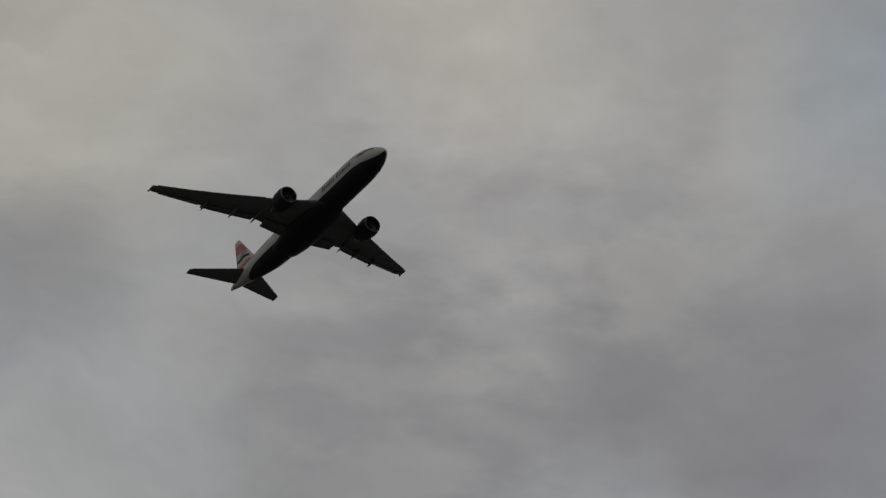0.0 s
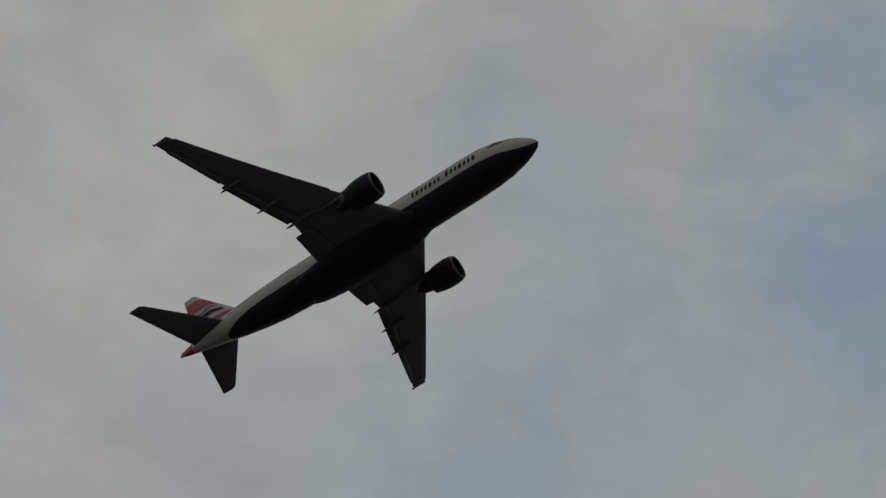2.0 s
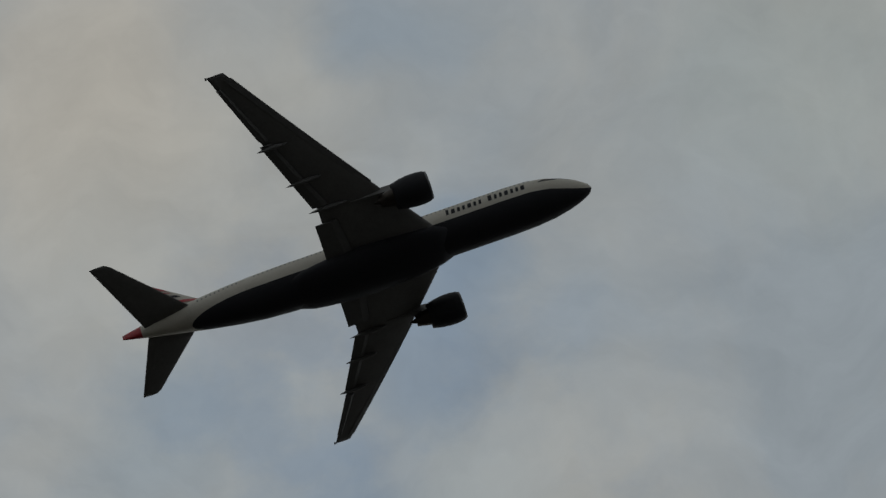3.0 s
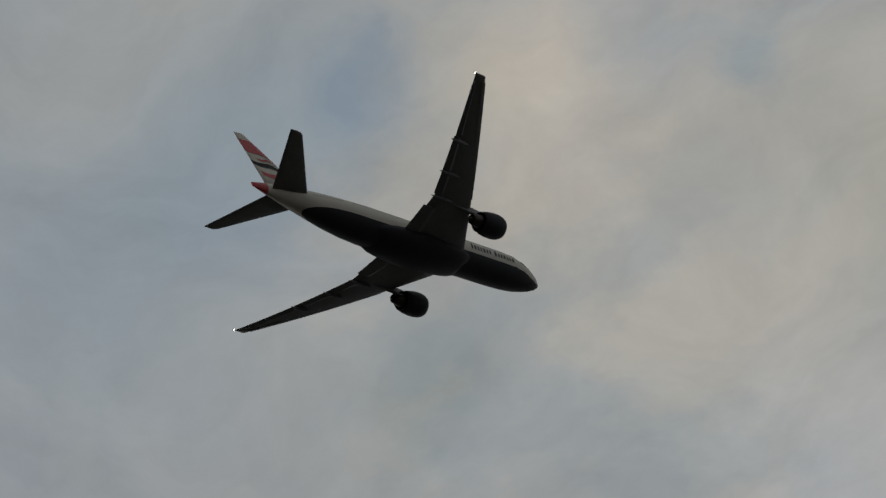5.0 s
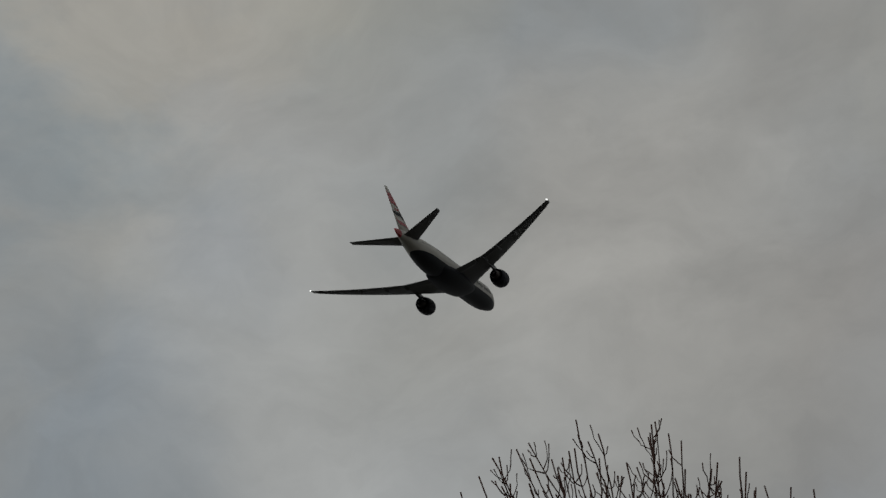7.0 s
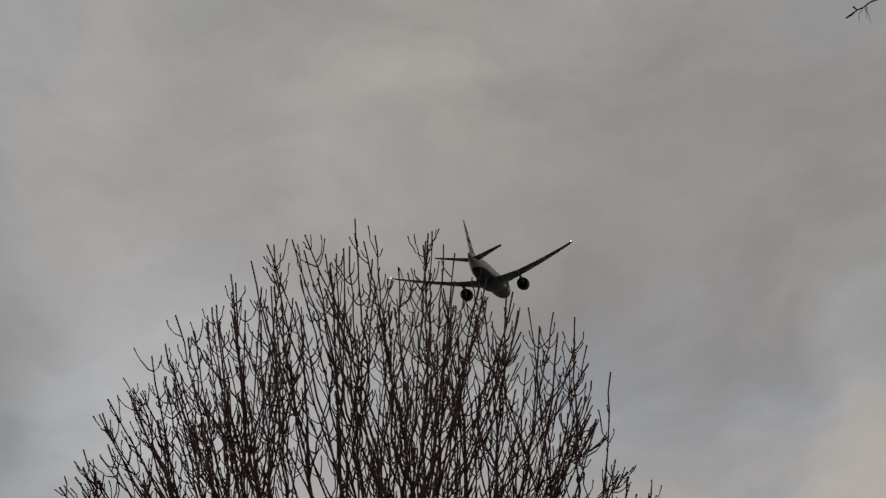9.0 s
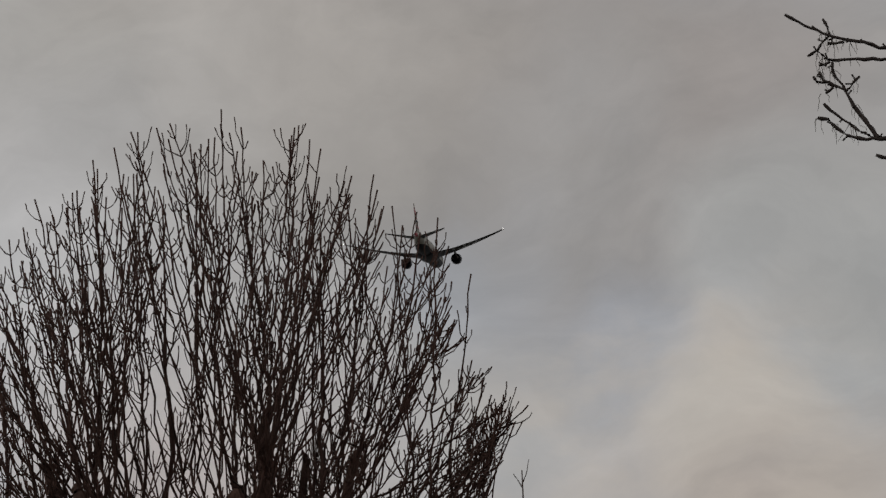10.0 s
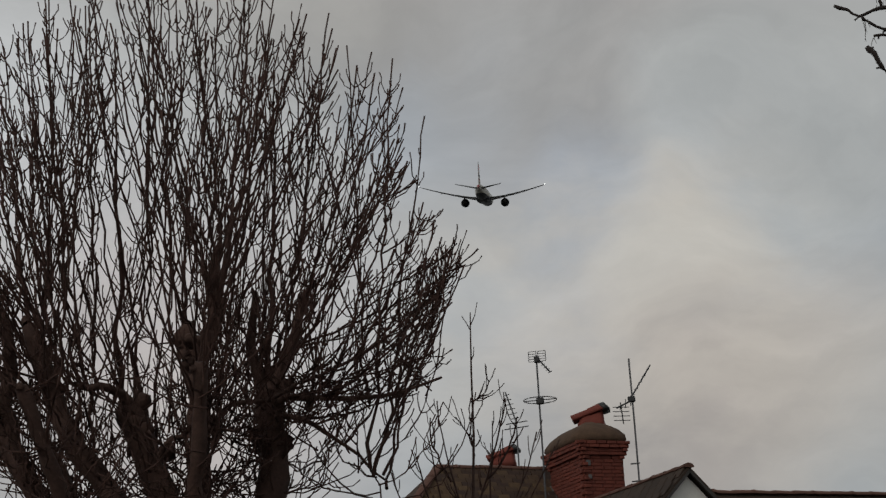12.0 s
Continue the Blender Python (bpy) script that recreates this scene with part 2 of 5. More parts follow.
def material(name, color, rough=0.6, metal=0.0, vary=0.15, scale=3.0, fine=40.0, bump=0.0, per_piece=0.0, spec=0.5, second=None):
    """Paint, stone or bark: two scales of noise in the colour, and a fine relief."""
    m = bpy.data.materials.new(name)
    m.use_nodes = True
    nt = m.node_tree
    N, L = nt.nodes.new, nt.links.new
    b = nt.nodes["Principled BSDF"]
    tc, n1, n2 = N("ShaderNodeTexCoord"), N("ShaderNodeTexNoise"), N("ShaderNodeTexNoise")
    n1.inputs["Scale"].default_value, n1.inputs["Detail"].default_value = scale, 4.0
    n2.inputs["Scale"].default_value, n2.inputs["Detail"].default_value = fine, 3.0
    L(tc.outputs["Object"], n1.inputs["Vector"])
    L(tc.outputs["Object"], n2.inputs["Vector"])
    s = N("ShaderNodeMath")
    s.operation = "ADD"
    L(n1.outputs["Fac"], s.inputs[0])
    L(n2.outputs["Fac"], s.inputs[1])
    val = s.outputs[0]
    if per_piece:
        info, mm = N("ShaderNodeObjectInfo"), N("ShaderNodeMath")
        mm.operation = "MULTIPLY_ADD"
        mm.inputs[1].default_value = per_piece
        L(info.outputs["Random"], mm.inputs[0])
        L(val, mm.inputs[2])
        val = mm.outputs[0]
    r = N("ShaderNodeMapRange")
    r.inputs["From Min"].default_value, r.inputs["From Max"].default_value = 0.6, 1.4 + per_piece
    r.inputs["To Min"].default_value, r.inputs["To Max"].default_value = 1 - vary, 1 + vary
    L(val, r.inputs["Value"])
    c = N("ShaderNodeVectorMath")
    c.operation = "SCALE"
    c.inputs[0].default_value = color
    L(r.outputs["Result"], c.inputs["Scale"])
    if second:
        # pieces weather apart: some take on the second colour
        who, much, mix = N("ShaderNodeObjectInfo"), N("ShaderNodeMath"), N("ShaderNodeMixRGB")
        much.operation = "POWER"
        much.inputs[1].default_value = 2.2
        mix.inputs["Color1"].default_value, mix.inputs["Color2"].default_value = (*color, 1), (*second, 1)
        L(who.outputs["Random"], much.inputs[0])
        L(much.outputs[0], mix.inputs["Fac"])
        L(mix.outputs[0], c.inputs[0])
    L(c.outputs[0], b.inputs["Base Color"])
    b.inputs["Roughness"].default_value, b.inputs["Metallic"].default_value = rough, metal
    b.inputs["Specular IOR Level"].default_value = spec
    if bump:
        bp = N("ShaderNodeBump")
        bp.inputs["Strength"].default_value, bp.inputs["Distance"].default_value = 0.6, bump
        L(n2.outputs["Fac"], bp.inputs["Height"])
        L(bp.outputs["Normal"], b.inputs["Normal"])
    return m


def glow(name, color, power):
    m = bpy.data.materials.new(name)
    m.use_nodes = True
    b = m.node_tree.nodes["Principled BSDF"]
    b.inputs["Base Color"].default_value = (*color, 1)
    b.inputs["Emission Color"].default_value, b.inputs["Emission Strength"].default_value = (*color, 1), power
    return m


WHITE = material("aircraft_white_paint", (0.46, 0.43, 0.375), 0.5, vary=0.07, scale=0.4, fine=3.0, spec=0.4)
NAVY = material("aircraft_navy_paint", (0.025, 0.025, 0.030), 0.6, vary=0.12, scale=0.4, fine=3.0, spec=0.12)
RED = material("aircraft_red_paint", (0.36, 0.018, 0.026), 0.4, vary=0.08, scale=0.5, fine=3.0)
WING_GREY = material("wing_grey_paint", (0.15, 0.147, 0.147), 0.6, vary=0.12, scale=0.5, fine=2.5, spec=0.25)
FLAP_GREY = material("flap_grey_paint", (0.12, 0.118, 0.12), 0.6, vary=0.12, scale=0.5, fine=2.5, spec=0.25)
BARE = material("polished_metal", (0.14, 0.14, 0.145), 0.5, 1.0, vary=0.05)
HOT = material("heat_stained_metal", (0.06, 0.052, 0.047), 0.45, 1.0, vary=0.2)
DARK_GLASS = material("dark_glass", (0.012, 0.013, 0.016), 0.12, vary=0.05)
FAN = material("fan_blades", (0.05, 0.05, 0.055), 0.4, 0.6, vary=0.1)
LAMP = glow("white_tail_light", (1.0, 1.0, 0.96), 2.6)
CABIN_GLASS = material("cabin_glass", (0.16, 0.16, 0.16), 0.3, vary=0.1)
BARK = material("tree_bark", (0.072, 0.038, 0.028), 0.9, vary=0.35, scale=2.0, fine=22.0, bump=0.02)
TWIG = material("twig_bark", (0.050, 0.021, 0.014), 0.85, vary=0.3, scale=1.5, fine=14.0)
NEAR_TWIG = material("lichened_bark", (0.030, 0.021, 0.018), 0.9, vary=0.3, scale=4.0, fine=40.0, bump=0.004)
LICHEN = material("hanging_lichen", (0.10, 0.09, 0.075), 0.95, vary=0.25, scale=9.0)
BRICK = material("red_brick", (0.150, 0.034, 0.020), 0.85, vary=0.4, scale=5.0, fine=30.0, bump=0.004, per_piece=0.6)
MORTAR = material("mortar", (0.105, 0.030, 0.020), 0.95, vary=0.25, scale=5.0, fine=60.0, bump=0.004)
CEMENT = material("weathered_cement", (0.088, 0.050, 0.029), 0.95, vary=0.35, scale=6.0, fine=35.0, bump=0.01)
TERRACOTTA = material("terracotta", (0.165, 0.034, 0.021), 0.8, vary=0.25, scale=6.0, fine=40.0, bump=0.003)
TILE = material("clay_roof_tile", (0.042, 0.021, 0.013), 0.9, vary=0.5, scale=4.0, fine=25.0, bump=0.004, per_piece=0.3, second=(0.080, 0.046, 0.020))
DARK_TILE = material("dark_roof_tile", (0.048, 0.030, 0.020), 0.9, vary=0.4, scale=3.0, fine=25.0, bump=0.006, per_piece=0.8)
RIDGE = material("ridge_tile", (0.12, 0.055, 0.038), 0.85, vary=0.3, scale=5.0, fine=30.0, bump=0.003, per_piece=0.6)
RENDER_WALL = material("cream_render", (0.8, 0.76, 0.70), 0.9, vary=0.1, scale=1.5, fine=50.0, bump=0.003)
LEAD = material("grey_lead", (0.13, 0.125, 0.12), 0.6, vary=0.2, scale=5.0)
STEEL = material("dull_aluminium", (0.07, 0.07, 0.073), 0.6, 0.3, vary=0.2, scale=8.0)
PLASTIC = material("black_plastic", (0.02, 0.02, 0.02), 0.5, vary=0.1)
GRASS = material("rough_grass", (0.040, 0.039, 0.034), 0.95, vary=0.45, scale=0.15, fine=3.0, bump=0.03)
TIMBER = material("dark_painted_timber", (0.05, 0.043, 0.038), 0.7, vary=0.2, scale=4.0)
FEATHER = material("dark_feathers", (0.07, 0.065, 0.06), 0.8, vary=0.25, scale=8.0, fine=60.0)
PALE_FEATHER = material("pale_feathers", (0.28, 0.27, 0.25), 0.8, vary=0.2, scale=8.0, fine=60.0)
BEAK = material("horn_beak", (0.35, 0.2, 0.05), 0.6)

# ---- building blocks ----


def part(name, bm, mat, parent=None, label="", smooth=False):
    """Links a bmesh as one mesh object under a thing or a part."""
    bmesh.ops.recalc_face_normals(bm, faces=bm.faces)
    me = bpy.data.meshes.new(name)
    bm.to_mesh(me)
    bm.free()
    me.materials.append(mat)
    if smooth:
        me.shade_smooth()
    ob = new(name, me)
    ob.parent = parent
    return tagged(ob, label)


def again(ob, name, m, parent):
    """The same mesh once more, as another piece."""
    o = new(name, ob.data)
    o.parent, o.matrix_basis = parent, m
    return o


def thing(name, m, label, category, group="", kind=""):
    ob = new(name)
    ob.matrix_basis = m
    return tagged(ob, label, category, group, kind)


def box(bm, x0, x1, y0, y1, z0, z1, bevel=0.0):
    r = bmesh.ops.create_cube(bm, size=1)
    bmesh.ops.transform(bm, verts=r["verts"], matrix=Matrix.Translation(((x0 + x1) / 2, (y0 + y1) / 2, (z0 + z1) / 2)) @ Matrix.Diagonal((x1 - x0, y1 - y0, z1 - z0, 1)))
    if bevel:
        es = {e for v in r["verts"] for e in v.link_edges}
        bmesh.ops.bevel(bm, geom=list(es), offset=bevel, segments=1, affect="EDGES")
    return bm


def loft(rings, close=True, caps=True):
    """A skin over rings of equally many points."""
    bm = bmesh.new()
    vs = [[bm.verts.new(p) for p in r] for r in rings]
    n = len(rings[0])
    for a, b in zip(vs, vs[1:]):
        for i in range(n if close else n - 1):
            j = (i + 1) % n
            bm.faces.new((a[i], a[j], b[j], b[i]))
    if caps and close:
        bm.faces.new(vs[0])
        bm.faces.new(vs[-1])
    return bm


def tube_into(verts, faces, pts, radii, sides):
    """A tapered, bent tube through pts, added to lists for from_pydata."""
    base = len(verts)
    n = len(pts)
    for i, p in enumerate(pts):
        d = (pts[min(i + 1, n - 1)] - pts[max(i - 1, 0)]).normalized()
        a = d.orthogonal().normalized()
        b = d.cross(a)
        for k in range(sides):
            w = 2 * math.pi * k / sides
            verts.append(p + (a * math.cos(w) + b * math.sin(w)) * radii[i])
    for i in range(n - 1):
        for k in range(sides):
            j = (k + 1) % sides
            faces.append((base + i * sides + k, base + i * sides + j, base + (i + 1) * sides + j, base + (i + 1) * sides + k))
    faces.append(tuple(base + (n - 1) * sides + k for k in range(sides)))


def from_lists(name, verts, faces, mat, parent, label="", smooth=True):
    me = bpy.data.meshes.new(name)
    me.from_pydata([tuple(v) for v in verts], [], faces)
    me.materials.append(mat)
    if smooth:
        me.shade_smooth()
    ob = new(name, me)
    ob.parent = parent
    return tagged(ob, label)


def rod(name, pts, radius, mat, parent, label="", sides=6, tip=None):
    v, f = [], []
    pts = [Vector(p) for p in pts]
    n = len(pts)
    tip = radius if tip is None else tip
    tube_into(v, f, pts, [radius + (tip - radius) * i / (n - 1) for i in range(n)], sides)
    f.append(tuple(range(sides)))
    return from_lists(name, v, f, mat, parent, label, sides > 5)


# ---- ground ----
def make_ground():
    bm = bmesh.new()
    bmesh.ops.create_grid(bm, x_segments=60, y_segments=60, size=2400)
    for v in bm.verts:
        v.co.z = 0.0 if v.co.length < 120 else noise.noise(v.co * 0.004) * 1.5 - 1.0
    g = part("ground", bm, GRASS)
    tagged(g, "rough green and brown ground reaching the horizon", "ground", kind="structure")


make_ground()

# ---- the airliner: nose at its origin, x forward, y to port, z up ----
SECTIONS = [(0.0, -0.93, 0.06, 0.06), (-0.35, -0.9, 0.62, 0.6), (-1.0, -0.8, 1.08, 1.05), (-2.0, -0.62, 1.6, 1.58), (-3.5, -0.4, 2.15, 2.15), (-5.5, -0.17, 2.68, 2.68),
            (-8.0, -0.03, 3.0, 3.0), (-11.0, 0.0, 3.1, 3.1), (-20.0, 0.0, 3.1, 3.1), (-30.0, 0.0, 3.1, 3.1), (-41.0, 0.0, 3.1, 3.1), (-45.0, 0.14, 2.95, 2.92),
            (-48.5, 0.4, 2.67, 2.6), (-52.0, 0.72, 2.28, 2.15), (-55.5, 1.02, 1.8, 1.62), (-58.5, 1.22, 1.36, 1.1), (-60.2, 1.32, 1.08, 0.75), (-62.0, 1.4, 0.72, 0.36), (-63.15, 1.45, 0.42, 0.12)]


def section(x):
    for a, b in zip(SECTIONS, SECTIONS[1:]):
        if a[0] >= x >= b[0]:
            k = (a[0] - x) / (a[0] - b[0])
            return tuple(p + (q - p) * k for p, q in zip(a[1:], b[1:]))
    return SECTIONS[-1][1:]


def belly_angle(x):
    """Half the angle, from straight down, that the dark belly takes up at x."""
    if x > -6:
        return radians(64) * (0.62 + 0.38 * min(1, -x / 6)) if x < -0.2 else radians(40)
    if x > -44:
        return radians(65)
    k = max(0.0, (x + 54.2) / 10.2)
    return radians(65) * (1 - (1 - k) ** 2.6) ** 0.5


def hull_point(x, ang, out=0.0):
    """A point of the hull, at the angle from straight down towards port."""
    zc, rz, ry = section(x)
    return Vector((x, math.sin(ang) * (ry + out), zc - math.cos(ang) * (rz + out)))


def hull_at(x, z, side, out=0.0):
    zc, rz, ry = section(x)
    c = max(-1, min(1, (zc - z) / rz))
    return hull_point(x, side * math.acos(c), out)


WING_Y = [0.0, 3.0, 5.5, 8.2, 10.2, 14.0, 18.0, 22.0, 26.0, 29.0, 30.0, 30.4]


def wing_chord(y):
    lead = -19.25 - 0.683 * y
    trail = -34.5 if y < 10.2 else -34.5 - (y - 10.2) * 0.378
    return lead, trail


def wing_z(y):
    s = max(0, y - 3)
    return -1.25 + 0.105 * s + 0.0028 * s * s


FOIL = [(0, 0), (0.02, 0.3), (0.07, 0.55), (0.18, 0.85), (0.35, 1.0), (0.55, 0.85), (0.78, 0.45), (1, 0.03), (1, -0.03), (0.78, -0.22), (0.55, -0.55), (0.35, -0.72), (0.18, -0.66), (0.07, -0.42), (0.02, -0.24)]


def foil(lead, trail, z, y, half, flip=None):
    c = trail - lead
    if flip:
        return [(lead + c * u, y + half * w, z) for u, w in FOIL]
    return [(lead + c * u, y, z + half * w) for u, w in FOIL]


def lathe(profile, cx, cy, cz, n=28):
    return [[(x, cy + r * 1.05 * math.cos(2 * math.pi * k / n), cz + r * 1.05 * math.sin(2 * math.pi * k / n)) for k in range(n)] for x, r in ((cx + p[0], p[1]) for p in profile)]


def build_wing(plane, s):
    rings = []
    for y in WING_Y:
        a, b = wing_chord(y)
        t = (0.075 if y < 4 else 0.06 if y < 12 else 0.052) * abs(b - a) * (0.8 if y > 30.2 else 1)
        rings.append(foil(a, b, wing_z(y), s * y, t))
    wing = part("wing", loft(rings), WING_GREY, plane, "swept grey wing", True)
    # trailing-edge surfaces, a little drooped
    for nm, y0, y1, front, aft, drop in (("inboard_flap", 3.3, 8.3, 0.80, 0.95, 0.38), ("outboard_flap", 10.6, 20.4, 0.80, 0.42, 0.22), ("aileron", 21.0, 28.6, 0.78, 0.10, 0.04)):
        rr = []
        for i in range(5):
            y = y0 + (y1 - y0) * i / 4
            a, b = wing_chord(y)
            c = b - a
            x0, z0 = a + c * front, wing_z(y) - 0.035 * abs(c) - 0.05
            x1, z1 = b - aft, wing_z(y) - drop - 0.05
            rr.append([(x0, s * y, z0), (x0 + (x1 - x0) * 0.3, s * y, z0 + 0.14), (x1, s * y, z1 + 0.05), (x1, s * y, z1), (x0 + (x1 - x0) * 0.3, s * y, z0 - 0.18)])
        part(nm, loft(rr), FLAP_GREY, wing, "slightly lowered grey control surface")
    rr = []
    for i in range(9):
        y = 11.5 + 18 * i / 8
        a, b = wing_chord(y)
        z = wing_z(y)
        rr.append([(a + 0.10, s * y, z - 0.06), (a + 0.13, s * y, z + 0.10), (a - 0.35, s * y, z + 0.17), (a - 0.75, s * y, z - 0.20)])
    part("slat", loft(rr), FLAP_GREY, wing, "grey leading-edge slat")
    # canoe-shaped fairings over the flap tracks
    for y, length in ((10.3, 5.0), (14.6, 4.4), (20.0, 3.8)):
        a, b = wing_chord(y)
        z = wing_z(y) - 0.42
        rr = []
        for u, r in ((0, 0.04), (0.12, 0.2), (0.35, 0.33), (0.6, 0.3), (0.85, 0.16), (1, 0.03)):
            x = b + length - 1.05 - (length + 0.1) * u
            rr.append([(x, s * y + 0.75 * r * math.cos(w), z + r * 1.25 * math.sin(w) - 0.12 * u) for w in [2 * math.pi * k / 8 for k in range(8)]])
        part("flap_track_fairing", loft(rr), FLAP_GREY, wing, smooth=True)
    # aft-facing light in a dark cup
    cz = wing_z(30.4)
    part("light_cup", loft(lathe([(0.25, 0.05), (0.0, 0.15), (-0.14, 0.20), (-0.14, 0.19), (-0.03, 0.15)], -42.2, s * 30.3, cz, 12), True, False), FLAP_GREY, wing)
    part("tail_light", loft(lathe([(-0.05, 0.16), (-0.09, 0.15), (-0.12, 0.08), (-0.13, 0.01)], -42.2, s * 30.3, cz, 12)), LAMP, wing, "bright white wing-tip light")
    bm = bmesh.new()
    for i in range(4):
        box(bm, -22.4 - 0.02 * i, -22.3 - 0.02 * i, s * (4.2 + 0.1 * i) - 0.04, s * (4.2 + 0.1 * i) + 0.04, -1.25, -1.1)
    part("landing_light", bm, DARK_GLASS, wing)


def build_engine(plane, s):
    y, z, x = s * 9.76, -2.72, -20.35
    eng = part("engine", loft(lathe([(-0.22, 1.74), (-0.5, 1.86), (-1.3, 1.97), (-2.4, 1.96), (-3.5, 1.83), (-4.7, 1.56), (-4.7, 1.46), (-4.0, 1.5), (-3.0, 1.55), (-1.2, 1.52), (-0.5, 1.5), (-0.22, 1.56)], x, y, z), True, False), NAVY, plane, "dark blue engine nacelle under the wing", True)
    part("inlet_lip", loft(lathe([(-0.23, 1.75), (-0.06, 1.70), (0.0, 1.64), (-0.06, 1.58), (-0.23, 1.55)], x, y, z), True, False), BARE, eng, "polished metal inlet lip", True)
    part("fan", loft(lathe([(-1.3, 1.54), (-1.31, 0.5), (-1.32, 0.05)], x, y, z), True, True), FAN, eng)
    part("spinner", loft(lathe([(-1.28, 0.5), (-1.0, 0.36), (-0.75, 0.2), (-0.6, 0.02)], x, y, z, 14)), FAN, eng, smooth=True)
    bm = bmesh.new()
    for k in range(22):
        w = 2 * math.pi * k / 22
        d, e = Vector((0, math.cos(w), math.sin(w))), Vector((0, -math.sin(w), math.cos(w)))
        c = Vector((x - 1.2, y, z))
        q = [c + d * 0.5 + e * -0.05, c + d * 1.5 + e * -0.17, c + d * 1.5 + e * 0.17 + Vector((0.12, 0, 0)), c + d * 0.5 + e * 0.05 + Vector((0.1, 0, 0))]
        bm.faces.new([bm.verts.new(p) for p in q])
    part("fan_blades", bm, FAN, eng)
    part("core_nozzle", loft(lathe([(-3.2, 1.15), (-4.6, 1.12), (-5.6, 0.92), (-6.5, 0.72), (-6.5, 0.62), (-5.0, 0.7)], x, y, z), True, False), HOT, eng, "heat-stained metal nozzle", True)
    part("exhaust_plug", loft(lathe([(-4.8, 0.52), (-6.3, 0.42), (-7.0, 0.2), (-7.4, 0.03)], x, y, z, 16)), HOT, eng, smooth=True)
    rr = []
    for u in (0, 0.12, 0.4, 0.75, 1):
        px = x - 1.6 - 8.6 * u
        top = z + 2.05 + 0.55 * min(1, u * 2.2) if u < 0.9 else wing_z(9.76) - 0.35
        low = z + 1.7 if u < 0.35 else z + 1.3 + 1.0 * (u - 0.35)
        wd = 0.12 + 0.22 * math.sin(math.pi * min(1, u + 0.08))
        rr.append([(px, y - wd, top), (px, y + wd, top), (px, y + wd * 0.8, low), (px, y - wd * 0.8, low)])
    part("pylon", loft(rr), WING_GREY, plane, "grey engine pylon")


def fin_chord(z):
    k = (z - 2.4) / 10.5
    lead = -50.8 - 9.6 * k
    trail = -60.1 - 2.3 * k
    return lead, trail


def fin_half(u, z):
    k = (z - 2.4) / 10.5
    shape = 1.0 - abs(u - 0.35) / 0.65 if u > 0.35 else math.sqrt(max(0, u / 0.35))
    return (0.46 - 0.3 * k) * max(0.05, shape)


def fin_band(plane_fin, mat, z0, z1, u0, u1, side, wave, lift=0.03):
    """A painted band on the fin, running up and aft with a wave in it."""
    bm = bmesh.new()
    grid = []
    for i in range(13):
        u = u0 + (u1 - u0) * i / 12
        col = []
        for j in range(5):
            bend = wave * math.sin(math.pi * 1.5 * (i / 12) + 0.4)
            z = z0 + (z1 - z0) * j / 4 + bend + 1.7 * (u - 0.5)
            z = max(2.6, min(12.85, z))
            a, b = fin_chord(z)
            col.append(bm.verts.new((a + (b - a) * u, side * (fin_half(u, z) + lift), z)))
        grid.append(col)
    for a, b in zip(grid, grid[1:]):
        for j in range(4):
            bm.faces.new((a[j], a[j + 1], b[j + 1], b[j]))
    me = part("painted_band", bm, mat, plane_fin)
    return me


